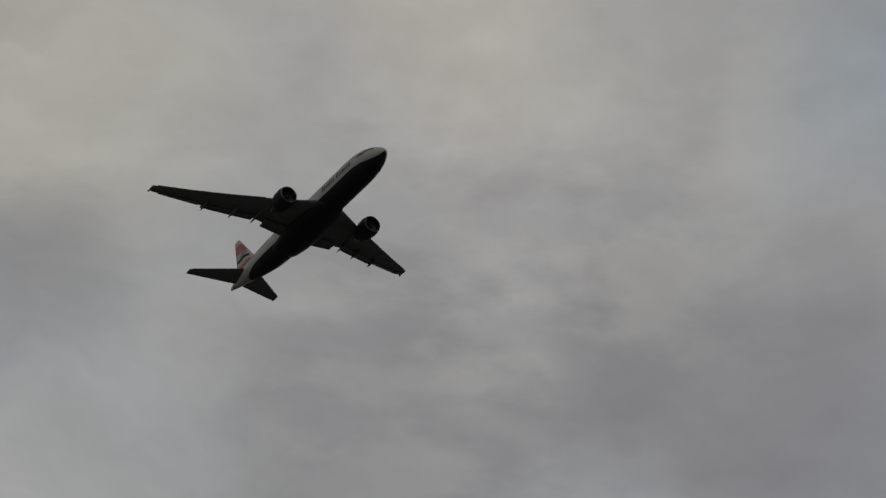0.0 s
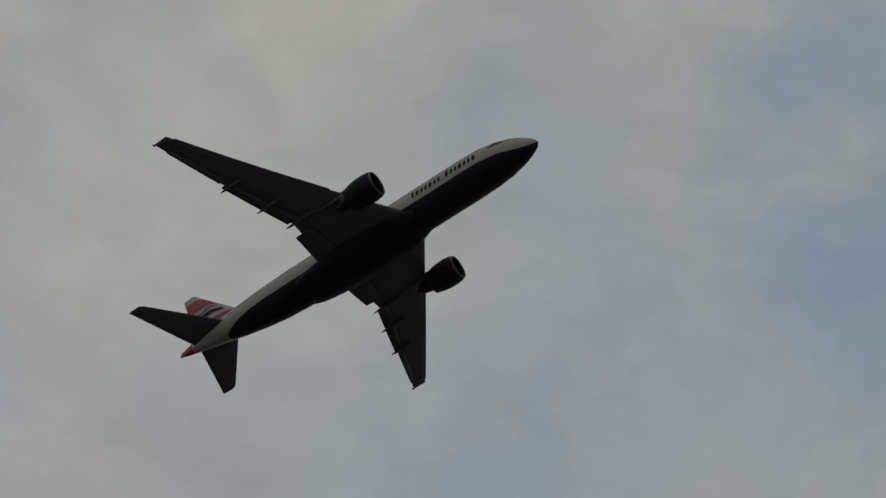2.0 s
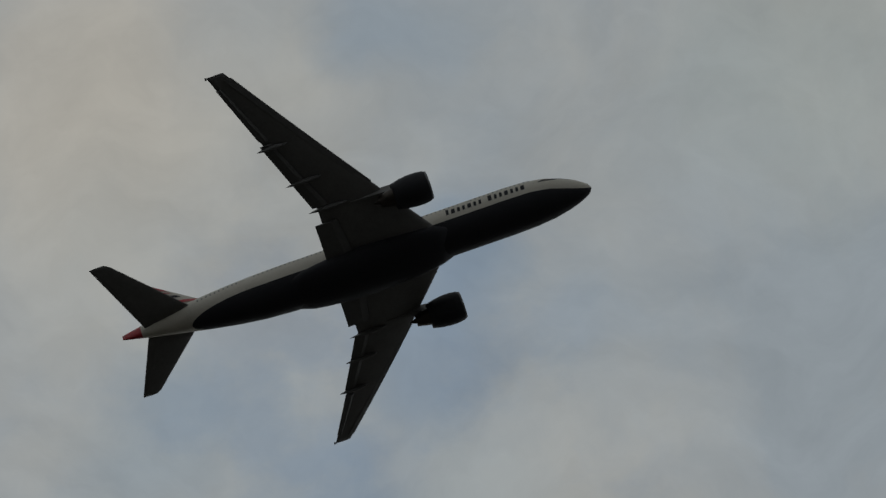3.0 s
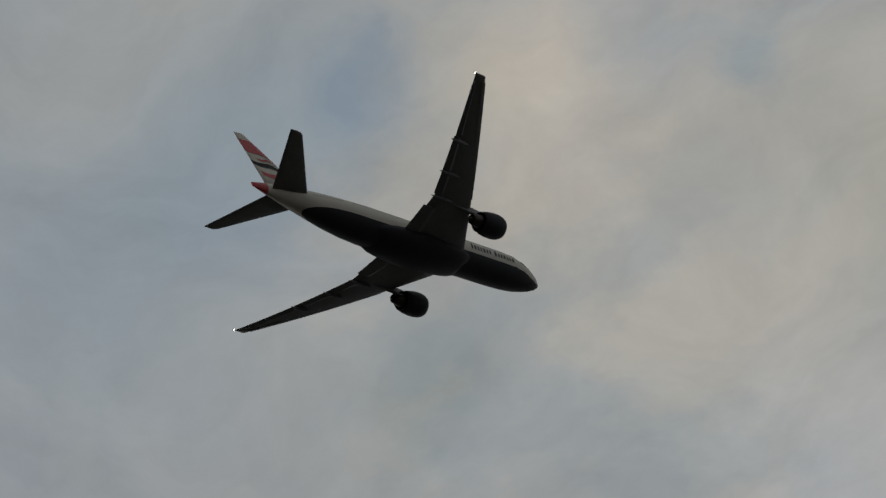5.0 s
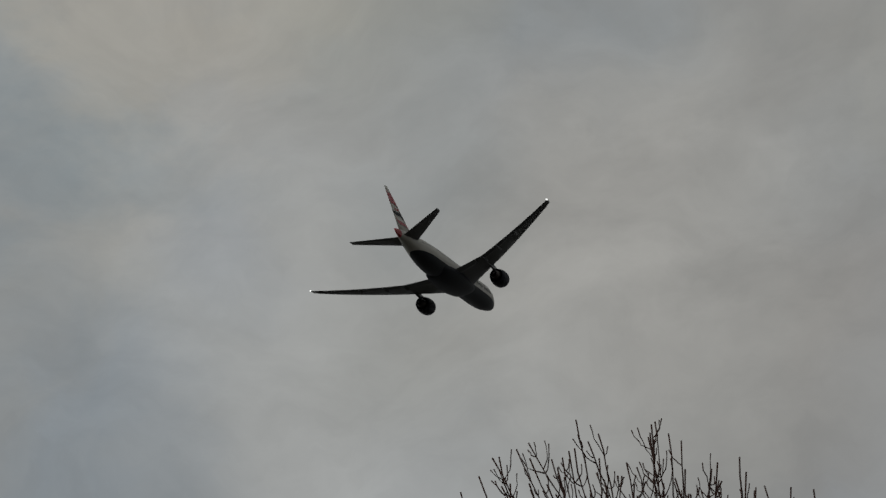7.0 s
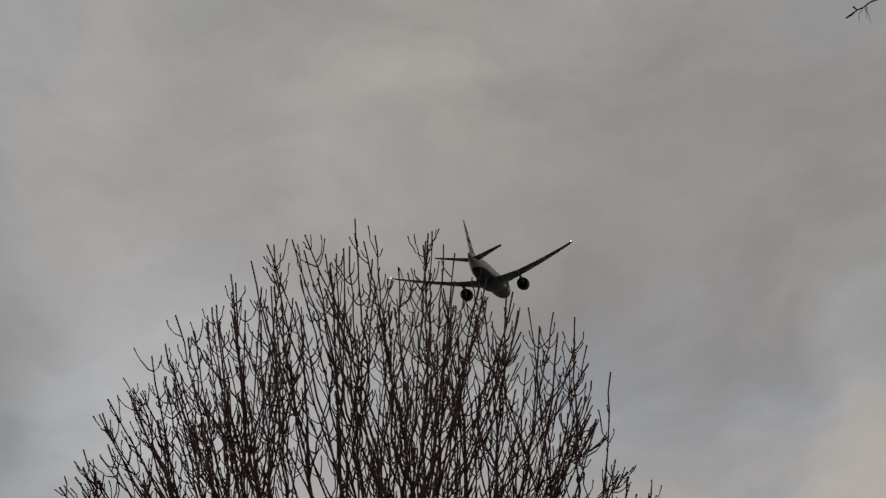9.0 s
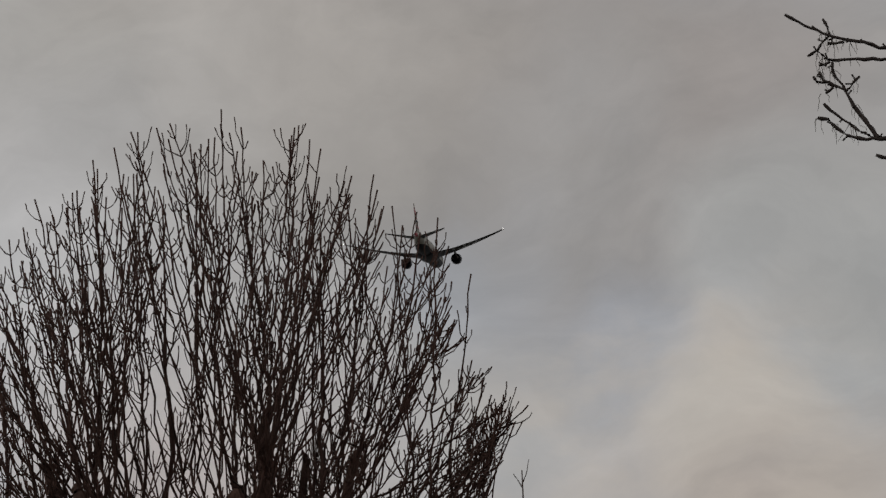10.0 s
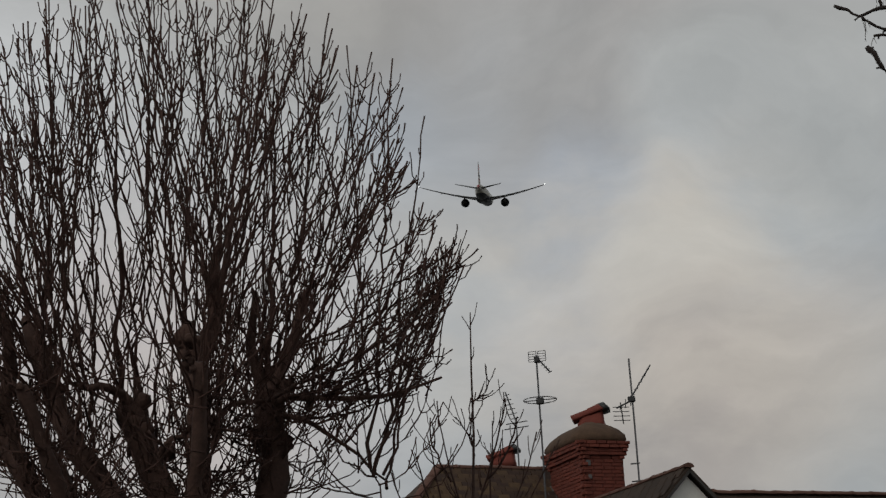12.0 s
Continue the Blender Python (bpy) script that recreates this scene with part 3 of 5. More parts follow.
def build_airliner():
    plane = thing("airliner", pose(0, 0, 200), "white twin-engined airliner with dark blue belly climbing away, wheels up", "aircraft")
    xs = []
    for a, b in zip(SECTIONS, SECTIONS[1:]):
        n = max(1, int(abs(a[0] - b[0]) / 1.6))
        xs += [a[0] + (b[0] - a[0]) * i / n for i in range(n)]
    xs = sorted(set(xs + [-46, -47, -49, -50, -51, -52.5, -53, -53.4, -53.8, -54.0, -54.2]), reverse=True)
    xs.append(-60.6)
    upper, lower = [], []
    for x in [q for q in xs if q > -60.0] + [-60.6]:
        w = belly_angle(x)
        upper.append([hull_point(x, w + (2 * math.pi - 2 * w) * i / 30) for i in range(31)])
        if x >= -54.2:
            lower.append([hull_point(x, -w + 2 * w * i / 18) for i in range(19)])
    part("fuselage", loft(upper, False), WHITE, plane, "white painted fuselage", True)
    part("belly", loft(lower, False), NAVY, plane, "dark blue painted belly", True)
    tail = [[hull_point(x, 2 * math.pi * i / 24) for i in range(24)] for x in (-60.6, -61.3, -62.0, -62.6, -63.15)]
    part("tail_cone", loft(tail), RED, plane, "red painted tail cone", True)
    rr = []
    for u in range(13):
        x = -19.6 - 21.0 * u / 12
        k = math.sin(math.pi * u / 12) ** 0.55 if 0 < u < 12 else 0.02
        rr.append([(x, math.cos(w) * (2.3 + 1.35 * k), -1.9 + math.sin(w) * (0.85 + 1.15 * k)) for w in [2 * math.pi * i / 24 for i in range(24)]])
    part("wing_fairing", loft(rr), NAVY, plane, "dark blue wing-to-body fairing", True)
    for s in (1, -1):
        build_wing(plane, s)
        build_engine(plane, s)
        rings = []
        for y in (0.6, 3.0, 6.0, 9.0, 10.4, 10.75):
            k = (y - 1.5) / 9.25
            a, b = -53.5 - 8.1 * k - (0.25 if y > 10.5 else 0), -60.3 - 3.55 * k
            rings.append(foil(a, b, 1.0 + 1.34 * k, s * y, 0.33 - 0.2 * max(0, k)))
        part("tailplane", loft(rings), WING_GREY, plane, "grey tailplane", True)
    rings = [foil(*fin_chord(z), z, 0, 0.46 - 0.3 * (z - 2.4) / 10.5, True) for z in (2.4, 5, 8, 11, 12.6, 12.9)]
    fin = part("fin", loft(rings), WHITE, plane, "white tail fin with red and blue bands", True)
    dorsal = [[(-46.5, 0, 3.3), (-46.5, 0.02, 3.2), (-46.5, -0.02, 3.2)], [(-50.0, 0, 3.9), (-50.0, 0.2, 2.7), (-50.0, -0.2, 2.7)], [(-53.6, 0, 4.6), (-53.6, 0.35, 2.3), (-53.6, -0.35, 2.3)]]
    part("dorsal_fillet", loft(dorsal), WHITE, fin)
    for side in (1, -1):
        fin_band(fin, RED, 8.7, 11.3, 0.04, 0.99, side, 0.4)
        fin_band(fin, NAVY, 6.1, 6.9, 0.12, 0.99, side, 0.45)
        fin_band(fin, RED, 7.75, 8.1, 0.10, 0.70, side, 0.45)
        fin_band(fin, RED, 4.2, 5.0, 0.02, 0.90, side, 0.4)
    # flight-deck windows
    for side in (1, -1):
        for x0, x1, z0, z1 in ((-2.15, -2.9, 0.1, 0.75), (-2.95, -3.75, 0.22, 1.0), (-3.8, -4.6, 0.35, 1.1)):
            bm = bmesh.new()
            g = [[bm.verts.new(hull_at(x0 + (x1 - x0) * i / 3, z0 + (z1 - z0) * j / 3, side, 0.02)) for j in range(4)] for i in range(4)]
            for a, b in zip(g, g[1:]):
                for j in range(3):
                    bm.faces.new((a[j], a[j + 1], b[j + 1], b[j]))
            part("flight_deck_window", bm, DARK_GLASS, plane, "dark flight-deck window")
    # cabin windows, one mesh for each side
    for side in (1, -1):
        bm = box(bmesh.new(), -0.11, 0.11, -0.03, 0.03, -0.16, 0.16, 0.02)
        first = None
        for k in range(76):
            x = -7.6 - 0.6 * k
            if abs(x + 16.2) < 0.7 or abs(x + 32) < 0.7 or abs(x + 46) < 0.7:
                continue
            m = Matrix.Translation(hull_at(x, 0.95, side, 0.0))
            if first is None:
                first = part("cabin_window", bm, CABIN_GLASS, plane)
                first.matrix_basis = m
            else:
                again(first, "cabin_window", m, plane)
        # doors: thin grey outlines
        for x in (-6.6, -16.2, -32.0, -46.6):
            bm = bmesh.new()
            for x0, x1, z0, z1 in ((-0.5, -0.46, -0.95, 0.95), (0.46, 0.5, -0.95, 0.95), (-0.5, 0.5, 0.92, 0.96)):
                q = [hull_at(x + x0, z0, side, 0.012), hull_at(x + x1, z0, side, 0.012), hull_at(x + x1, (z0 + z1) / 2, side, 0.012), hull_at(x + x1, z1, side, 0.012), hull_at(x + x0, z1, side, 0.012), hull_at(x + x0, (z0 + z1) / 2, side, 0.012)]
                bm.faces.new([bm.verts.new(p) for p in q])
            part("door_outline", bm, FLAP_GREY, plane)
        # the ribbon mark by the forward door
        for m, z0, z1, xa, xb in ((NAVY, 0.02, 0.56, -4.2, -6.5),):
            bm = bmesh.new()
            g = []
            for i in range(9):
                u = i / 8
                bend = 0.16 * math.sin(math.pi * u)
                half = (z1 - z0) / 2 * math.sin(math.pi * (0.12 + 0.8 * u))
                mid = (z0 + z1) / 2 + bend - 0.1
                g.append([bm.verts.new(hull_at(xa + (xb - xa) * u, mid + half * k, side, 0.018)) for k in (-1, 0, 1)])
            for a, b in zip(g, g[1:]):
                for k in range(2):
                    bm.faces.new((a[k], a[k + 1], b[k + 1], b[k]))
            part("ribbon_mark", bm, m, plane, "plain curved ribbon shape")
        # the lettering along the side, as plain slanting bars
        x = -8.5
        for k in range(14):
            if k == 7:
                x -= 0.6
            wide = 0.36 if k % 3 else 0.50
            tall = 1.15 if k in (6, 13) else 0.92
            bm = bmesh.new()
            g = [[bm.verts.new(hull_at(x - wide * i + 0.16 * j / 3, -0.62 + tall * j / 3, side, 0.018)) for j in range(4)] for i in range(2)]
            for j in range(3):
                bm.faces.new((g[0][j], g[0][j + 1], g[1][j + 1], g[1][j]))
            part("lettering_bar", bm, NAVY, plane, "dark blue lettering as a plain bar")
            x -= wide + 0.33
    return plane


airliner = build_airliner()

# ---- the brick house behind the tree: x along the street front, y to the back ----
HOUSE = pose(-1.34, 33.98, -0.03, 0, 0, 32)


def prism(pts, thick):
    """A slab: a polygon in space, given a thickness downwards along its normal."""
    bm = bmesh.new()
    n = (Vector(pts[1]) - Vector(pts[0])).cross(Vector(pts[2]) - Vector(pts[0])).normalized()
    if n.z < 0:
        n = -n
    top = [bm.verts.new(p) for p in pts]
    low = [bm.verts.new(Vector(p) - n * thick) for p in pts]
    bm.faces.new(top)
    bm.faces.new(low[::-1])
    for i in range(len(pts)):
        j = (i + 1) % len(pts)
        bm.faces.new((top[i], top[j], low[j], low[i]))
    return bm


def ridge_tile_mesh():
    rr = []
    for x, r in ((0.0, 0.11), (0.40, 0.10), (0.40, 0.115), (0.45, 0.115)):
        rr.append([(x, r * math.cos(w), r * 0.7 * math.sin(w) - 0.04) for w in [math.pi * k / 8 for k in range(9)]] + [(x, -r * 0.75, -0.05), (x, r * 0.75, -0.05)])
    return loft(rr)


def lay_ridge(roof, start, end):
    a, b = Vector(start), Vector(end)
    d = b - a
    ang = math.degrees(math.atan2(d.y, d.x))
    rise = math.degrees(math.atan2(d.z, d.xy.length))
    n = int(d.length / 0.45)
    first = None
    for k in range(n):
        p = a + d * (k / n)
        m = pose(p.x, p.y, p.z + random.uniform(-0.008, 0.008), 0, random.uniform(-1.2, 1.2) - rise, ang + random.uniform(-1, 1))
        if first is None:
            first = part("ridge_tile", ridge_tile_mesh(), RIDGE, roof)
            first.matrix_basis = m
        else:
            again(first, "ridge_tile", m, roof)


def lay_tiles(roof, origin, along, down, wide, slope, mat, rows, pitch=0.30, gauge=0.24, name="tile", keep=None):
    """Overlapping tiles on a slope, each a little out of line."""
    o, u, v = Vector(origin), Vector(along).normalized(), Vector(down).normalized()
    n = u.cross(v)
    if n.z < 0:
        n = -n
    basis = Matrix((u, v, n)).transposed().to_4x4()
    first = None
    for r in range(rows):
        for c in range(int(wide / pitch)):
            if keep and not keep(r, c * pitch):
                continue
            p = o + u * ((c + 0.5 + 0.5 * (r % 2)) * pitch) + v * (r * gauge) + n * 0.02
            m = Matrix.Translation(p) @ basis @ pose(0, 0, random.uniform(-0.004, 0.006), -5.5 + random.uniform(-1.0, 1.0), random.uniform(-1, 1), random.uniform(-0.8, 0.8))
            if first is None:
                bm = box(bmesh.new(), -pitch / 2 + 0.006, pitch / 2 - 0.006, -0.06, gauge + 0.03, -0.012, 0.016, 0.006)
                first = part(name, bm, mat, roof)
                first.matrix_basis = m
            else:
                again(first, name, m, roof)


def build_stack(house, x, y, wx, wy, z0, z1, bricks=True):
    """A chimney stack with oversailing courses and a cement cap."""
    bm = box(bmesh.new(), x - wx / 2 + 0.012, x + wx / 2 - 0.012, y - wy / 2 + 0.012, y + wy / 2 - 0.012, z0, z1)
    stack = part("chimney_stack", bm, MORTAR, house, "weathered red brick chimney stack")
    first = None
    rows = int((z1 - z0) / 0.075)
    for r in range(rows):
        z = z1 - 0.075 * (r + 0.5)
        grow = (0.10, 0.10, 0.055, 0.055, 0.0)[min(r, 4)]
        if not bricks and r > 5:
            break
        for face in range(4):
            length, other = (wx, wy) if face % 2 == 0 else (wy, wx)
            if face in (1, 2) and r > 4:
                continue
            n = max(1, round((length + 2 * grow) / 0.225))
            step = (length + 2 * grow) / n
            for k in range(n):
                s = -length / 2 - grow + step * (k + (0.5 if r % 2 else 0.25))
                if s > length / 2 + grow - 0.02:
                    continue
                off = other / 2 + grow - 0.05
                px, py, ang = ((s, -off, 0), (off, s, 90), (s, off, 0), (-off, s, 90))[face]
                m = pose(x + px, y + py, z + random.uniform(-0.003, 0.003), 0, 0, ang) @ pose(0, random.uniform(-0.006, 0.004), 0, 0, random.uniform(-0.8, 0.8), 0)
                if first is None:
                    first = part("brick", box(bmesh.new(), -0.106, 0.106, -0.052, 0.052, -0.032, 0.032, 0.006), BRICK, stack)
                    first.matrix_basis = m
                else:
                    again(first, "brick", m, stack)
    # sloping cement that sheds the rain
    rr = []
    for k, (g, h) in enumerate(((0.10, -0.02), (0.15, 0.04), (0.13, 0.13), (0.03, 0.26), (-0.12, 0.37), (-0.28, 0.45), (-0.36, 0.47))):
        ring = []
        for i in range(24):
            w = 2 * math.pi * i / 24 + 0.001
            c, s = math.cos(w), math.sin(w)
            q = 1 / max(abs(c), abs(s)) ** 0.75
            ring.append((x + c * q * max(0.05, wx / 2 + g) * 0.97, y + s * q * max(0.05, wy / 2 + g) * 0.97, z1 + h + noise.noise(Vector((i * 0.9, k * 2.1, x))) * 0.035))
        rr.append(ring)
    part("cement_cap", loft(rr), CEMENT, stack, "stained cement flaunching", True)
    return stack


def build_pot(stack, x, y, z, turn, size=1.0):
    """A squat clay pot under a sloping half-round hood, its open end capped black for the shade inside."""
    m = pose(x, y, z, 0, 0, turn) @ Matrix.Scale(size, 4)
    rr = []
    for h, w in ((-0.12, 0.255), (0.02, 0.25), (0.05, 0.235), (0.20, 0.225)):
        rr.append([(1.3 * w * math.copysign(abs(math.cos(t)) ** 0.5, math.cos(t)), w * math.copysign(abs(math.sin(t)) ** 0.5, math.sin(t)), h + (0.5 * w * math.cos(t) if h > 0.1 else 0)) for t in [2 * math.pi * k / 24 for k in range(24)]])
    pot = part("chimney_pot", loft(rr), TERRACOTTA, stack, "squat hooded terracotta chimney pot", True)
    pot.matrix_basis = m
    rr = []
    for t, r in ((0.0, 0.235), (0.02, 0.25), (0.44, 0.25), (0.45, 0.27), (0.86, 0.27), (0.90, 0.255), (0.90, 0.22), (0.80, 0.21)):
        px, pz = -0.43 + t * 0.92, 0.10 + 0.27 * t
        rr.append([(px - 0.16 * max(0, math.sin(w)) * (1 if t > 0.5 else 0.4), r * math.cos(w), pz + r * 0.62 * math.sin(w)) for w in [math.pi * (k / 12) for k in range(13)]] + [(px, -r + 0.03, pz - 0.015), (px, r - 0.03, pz - 0.015)])
    part("hood", loft(rr), TERRACOTTA, pot, "sloping half-round clay hood", True)
    # a closed black cap stands in for the shade within the hood's opening
    rr = []
    for t, r in ((0.80, 0.20), (0.84, 0.283), (0.97, 0.272), (0.99, 0.05)):
        px, pz = -0.45 + t * 0.92, 0.10 + 0.27 * t
        rr.append([(px - 0.14 * max(0, math.sin(w)), r * math.cos(w), pz + r * 0.60 * math.sin(w)) for w in [math.pi * (k / 12) for k in range(13)]] + [(px, -r + 0.03, pz - 0.05), (px, r - 0.03, pz - 0.05)])
    part("vent_mouth_shade", loft(rr), PLASTIC, pot, "black cap for the shade inside the vent mouth", True)


def build_house():
    house = thing("house", HOUSE, "red brick and cream rendered house with tiled roofs and gable", "house")
    part("wall", box(bmesh.new(), -6.3, 0.3, 2.4, 10.0, 0, 4.45), RENDER_WALL, house)
    part("wall", box(bmesh.new(), -2.75, 2.75, 0.35, 4.4, 0, 4.3), RENDER_WALL, house)
    part("wall", box(bmesh.new(), 2.6, 9.5, -0.9, 4.1, 0, 4.25), RENDER_WALL, house)
    part("gable_wall", prism([(-2.9, 0.3, 4.2), (2.9, 0.3, 4.2), (0, 0.3, 7.11)], -0.25), RENDER_WALL, house, "cream rendered gable")
    part("gable_wall", prism([(0.28, 2.4, 4.45), (0.28, 10.0, 4.45), (0.28, 6.2, 8.15)], 0.22), RENDER_WALL, house)
    part("gable_wall", prism([(9.48, -0.9, 4.25), (9.48, 4.1, 4.25), (9.48, 1.6, 6.98)], -0.22), RENDER_WALL, house)
    # main roof, hipped at its far end
    front = part("roof", prism([(-2.5, 6.2, 8.37), (0.4, 6.2, 8.37), (0.4, 2.0, 4.15), (-6.7, 2.0, 4.15)], 0.12), TILE, house, "weathered brown clay tile roof")
    part("roof", prism([(-2.5, 6.2, 8.37), (0.4, 6.2, 8.37), (0.4, 10.4, 4.15), (-6.7, 10.4, 4.15)], 0.12), TILE, house)
    hip = part("roof", prism([(-2.5, 6.2, 8.37), (-6.7, 2.0, 4.15), (-6.7, 10.4, 4.15)], 0.12), TILE, house)
    lay_ridge(front, (-2.5, 6.2, 8.39), (0.4, 6.2, 8.39))
    # front gable roof
    left = part("roof", prism([(0, -0.05, 7.29), (0, 5.0, 7.29), (-3.2, 5.0, 4.05), (-3.2, -0.05, 4.05)], 0.06), DARK_TILE, house, "dark tiled gable roof")
    part("roof", prism([(0, -0.05, 7.29), (0, 5.0, 7.29), (3.2, 5.0, 4.05), (3.2, -0.05, 4.05)], 0.06), DARK_TILE, house)
    for s in (-1, 1):
        part("bargeboard", prism([(0, -0.08, 7.23), (0, -0.03, 7.23), (s * 3.2, -0.03, 3.99), (s * 3.2, -0.08, 3.99)], 0.05), TIMBER, house, "dark timber bargeboard")
    lay_ridge(left, (0, -0.06, 7.31), (0, 4.0, 7.31))
    # lower wing
    low = part("roof", prism([(1.0, 1.6, 7.08), (9.8, 1.6, 7.08), (9.8, -1.3, 4.1), (1.0, -1.3, 4.1)], 0.12), DARK_TILE, house, "dark tiled lower roof")
    part("roof", prism([(1.0, 1.6, 7.08), (9.8, 1.6, 7.08), (9.8, 4.5, 4.1), (1.0, 4.5, 4.1)], 0.12), DARK_TILE, house)
    lay_ridge(low, (1.0, 1.6, 7.11), (9.7, 1.6, 7.11))
    stack = build_stack(house, 0.355, 4.88, 0.95, 1.62, 5.6, 8.57)
    build_pot(stack, 0.53, 4.82, 9.07, -32, 0.9)
    # pale fixing plates on the brickwork
    part("fixing_plate", box(bmesh.new(), -0.05, 0.05, 4.052, 4.066, 8.05, 8.17, 0.006), LEAD, stack, "pale metal fixing plate")
    part("fixing_plate", box(bmesh.new(), -0.02, 0.06, 4.052, 4.066, 7.78, 7.87, 0.006), LEAD, stack, "pale metal fixing plate")
    part("flashing", prism([(-0.12, 3.7, 5.95), (-0.12, 5.75, 7.98), (-0.42, 5.75, 7.96), (-0.42, 3.7, 5.93)], 0.03), LEAD, stack, "grey lead flashing")
    rear = build_stack(house, 0.2, 8.9, 0.7, 0.7, 5.4, 8.45, False)
    build_pot(rear, 0.24, 8.84, 8.98, -32, 0.85)
    lay_tiles(front, (-4.6, 6.15, 8.33), (1, 0, 0), (0, -4.2, -4.17), 4.9, 2, TILE, 14, pitch=0.27, gauge=0.15, keep=lambda r, x: x > 2.1 - 0.11 * r)
    lay_tiles(left, (-0.03, -0.02, 7.27), (0, 1, 0), (-3.2, 0, -3.17), 4.3, 2, DARK_TILE, 5, name="dark_tile")
    lay_ridge(hip, (-6.6, 2.1, 4.3), (-2.5, 6.2, 8.41))
    return house


build_house()

# ---- aerials on the chimneys ----


def yagi(thing_ob, at, along, across, length, count, wide, name="boom"):
    at, along, across = Vector(at), Vector(along).normalized(), Vector(across).normalized()
    boom = rod(name, [at, at + along * length], 0.018, STEEL, thing_ob)
    for k in range(count):
        p = at + along * length * (k + 0.3) / count
        w = wide * (1 - 0.35 * k / count)
        rod("element", [p - across * w / 2, p + across * w / 2], 0.010, STEEL, boom, sides=5)
    return boom


def build_aerials():
    a = thing("television_aerial", pose(-4.46, 37.75, 7.90), "tall grey aerial mast with ring and grid aerials", "aerial", "roof aerials")
    rod("mast", [(0.0, 0, -0.95), (0.0, 0, 1.4), (0.0, 0, 2.62)], 0.019, STEEL, a, sides=8)
    ring = rod("ring", [(0.35 * math.cos(2 * math.pi * k / 24) + 0.02, 0.35 * math.sin(2 * math.pi * k / 24), 1.65) for k in range(25)], 0.011, STEEL, a, "horizontal loop aerial")
    rod("spoke", [(-0.33, 0.02, 1.65), (0.37, -0.02, 1.65)], 0.010, STEEL, ring)
    part("clamp", box(bmesh.new(), -0.06, 0.10, -0.05, 0.05, 1.56, 1.70, 0.015), PLASTIC, a)
    part("clamp", box(bmesh.new(), -0.05, 0.06, -0.05, 0.05, 2.46, 2.60, 0.015), PLASTIC, a)
    for x0 in (-0.17, 0.03):
        g = rod("reflector", [(x0, 0.05, 2.5), (x0, 0.05, 2.72)], 0.008, STEEL, a, "wire reflector grid")
        for k in range(5):
            rod("wire", [(x0, 0.05, 2.50 + 0.055 * k), (x0 + 0.17, 0.0, 2.49 + 0.055 * k)], 0.007, STEEL, g, sides=5)
        rod("wire", [(x0 + 0.17, 0.0, 2.49), (x0 + 0.17, 0.0, 2.72)], 0.008, STEEL, g, sides=5)
    b = rod("boom", [(0.02, 0, 2.56), (0.29, -0.15, 2.20)], 0.016, STEEL, a)
    for k in range(6):
        p = Vector((0.05, -0.02, 2.52)).lerp(Vector((0.29, -0.15, 2.20)), k / 5)
        rod("element", [p + Vector((-0.03, -0.06, -0.03)), p + Vector((0.03, 0.06, 0.03))], 0.009, STEEL, b, sides=5)
    c = thing("television_aerial", pose(-2.51, 37.93, 7.35), "grey aerial mast with crossed booms on a chimney bracket", "aerial", "roof aerials")
    rod("mast", [(0.0, 0, 0), (0.0, 0, 1.6), (-0.01, 0, 2.96)], 0.019, STEEL, c, sides=8)
    yagi(c, (-0.02, -0.02, 2.12), (0.5, 0.25, 0.8), (0.6, -0.7, 0), 0.86, 5, 0.14)
    y2 = yagi(c, (0.0, -0.02, 2.06), (-0.75, -0.3, -0.38), (0.1, -0.2, 0.9), 0.4, 3, 0.22)
    for k in range(4):
        rod("element", [(-0.42, -0.12 + 0.02 * k, 1.72 - 0.09 * k + 0.2), (-0.08, -0.1 + 0.02 * k, 1.70 - 0.09 * k + 0.2)], 0.009, STEEL, y2, sides=5)
    rod("stub", [(-0.25, -0.1, 2.0), (-0.22, -0.1, 1.55)], 0.012, STEEL, c)
    part("clamp", box(bmesh.new(), -0.10, 0.06, -0.06, 0.06, 2.02, 2.14, 0.02), PLASTIC, c)
    for h in (0.35, 0.72):
        rod("bracket", [(0.04, 0, h), (-0.14, -0.1, h - 0.02)], 0.015, STEEL, c)
    d = thing("television_aerial", pose(-5.36, 40.65, 8.53), "small tilted aerial on a short mast", "aerial", "roof aerials")
    rod("mast", [(0, 0, 0), (0.0, 0, 0.95), (0.0, 0, 1.15)], 0.018, STEEL, d, sides=8)
    yagi(d, (0.02, 0, 1.12), (-0.2, -0.2, 0.72), (0.7, -0.5, 0), 0.78, 7, 0.26)
    rod("reflector", [(-0.28, 0, 1.02), (0.28, 0, 1.06)], 0.012, STEEL, d)
    rod("reflector", [(-0.24, 0, 1.14), (0.26, 0, 1.18)], 0.012, STEEL, d)


build_aerials()

# ---- the pollarded tree ----


def bezier(a, b, c, n):
    return [a * (1 - t) ** 2 + b * 2 * t * (1 - t) + c * t * t for t in [i / n for i in range(n + 1)]]


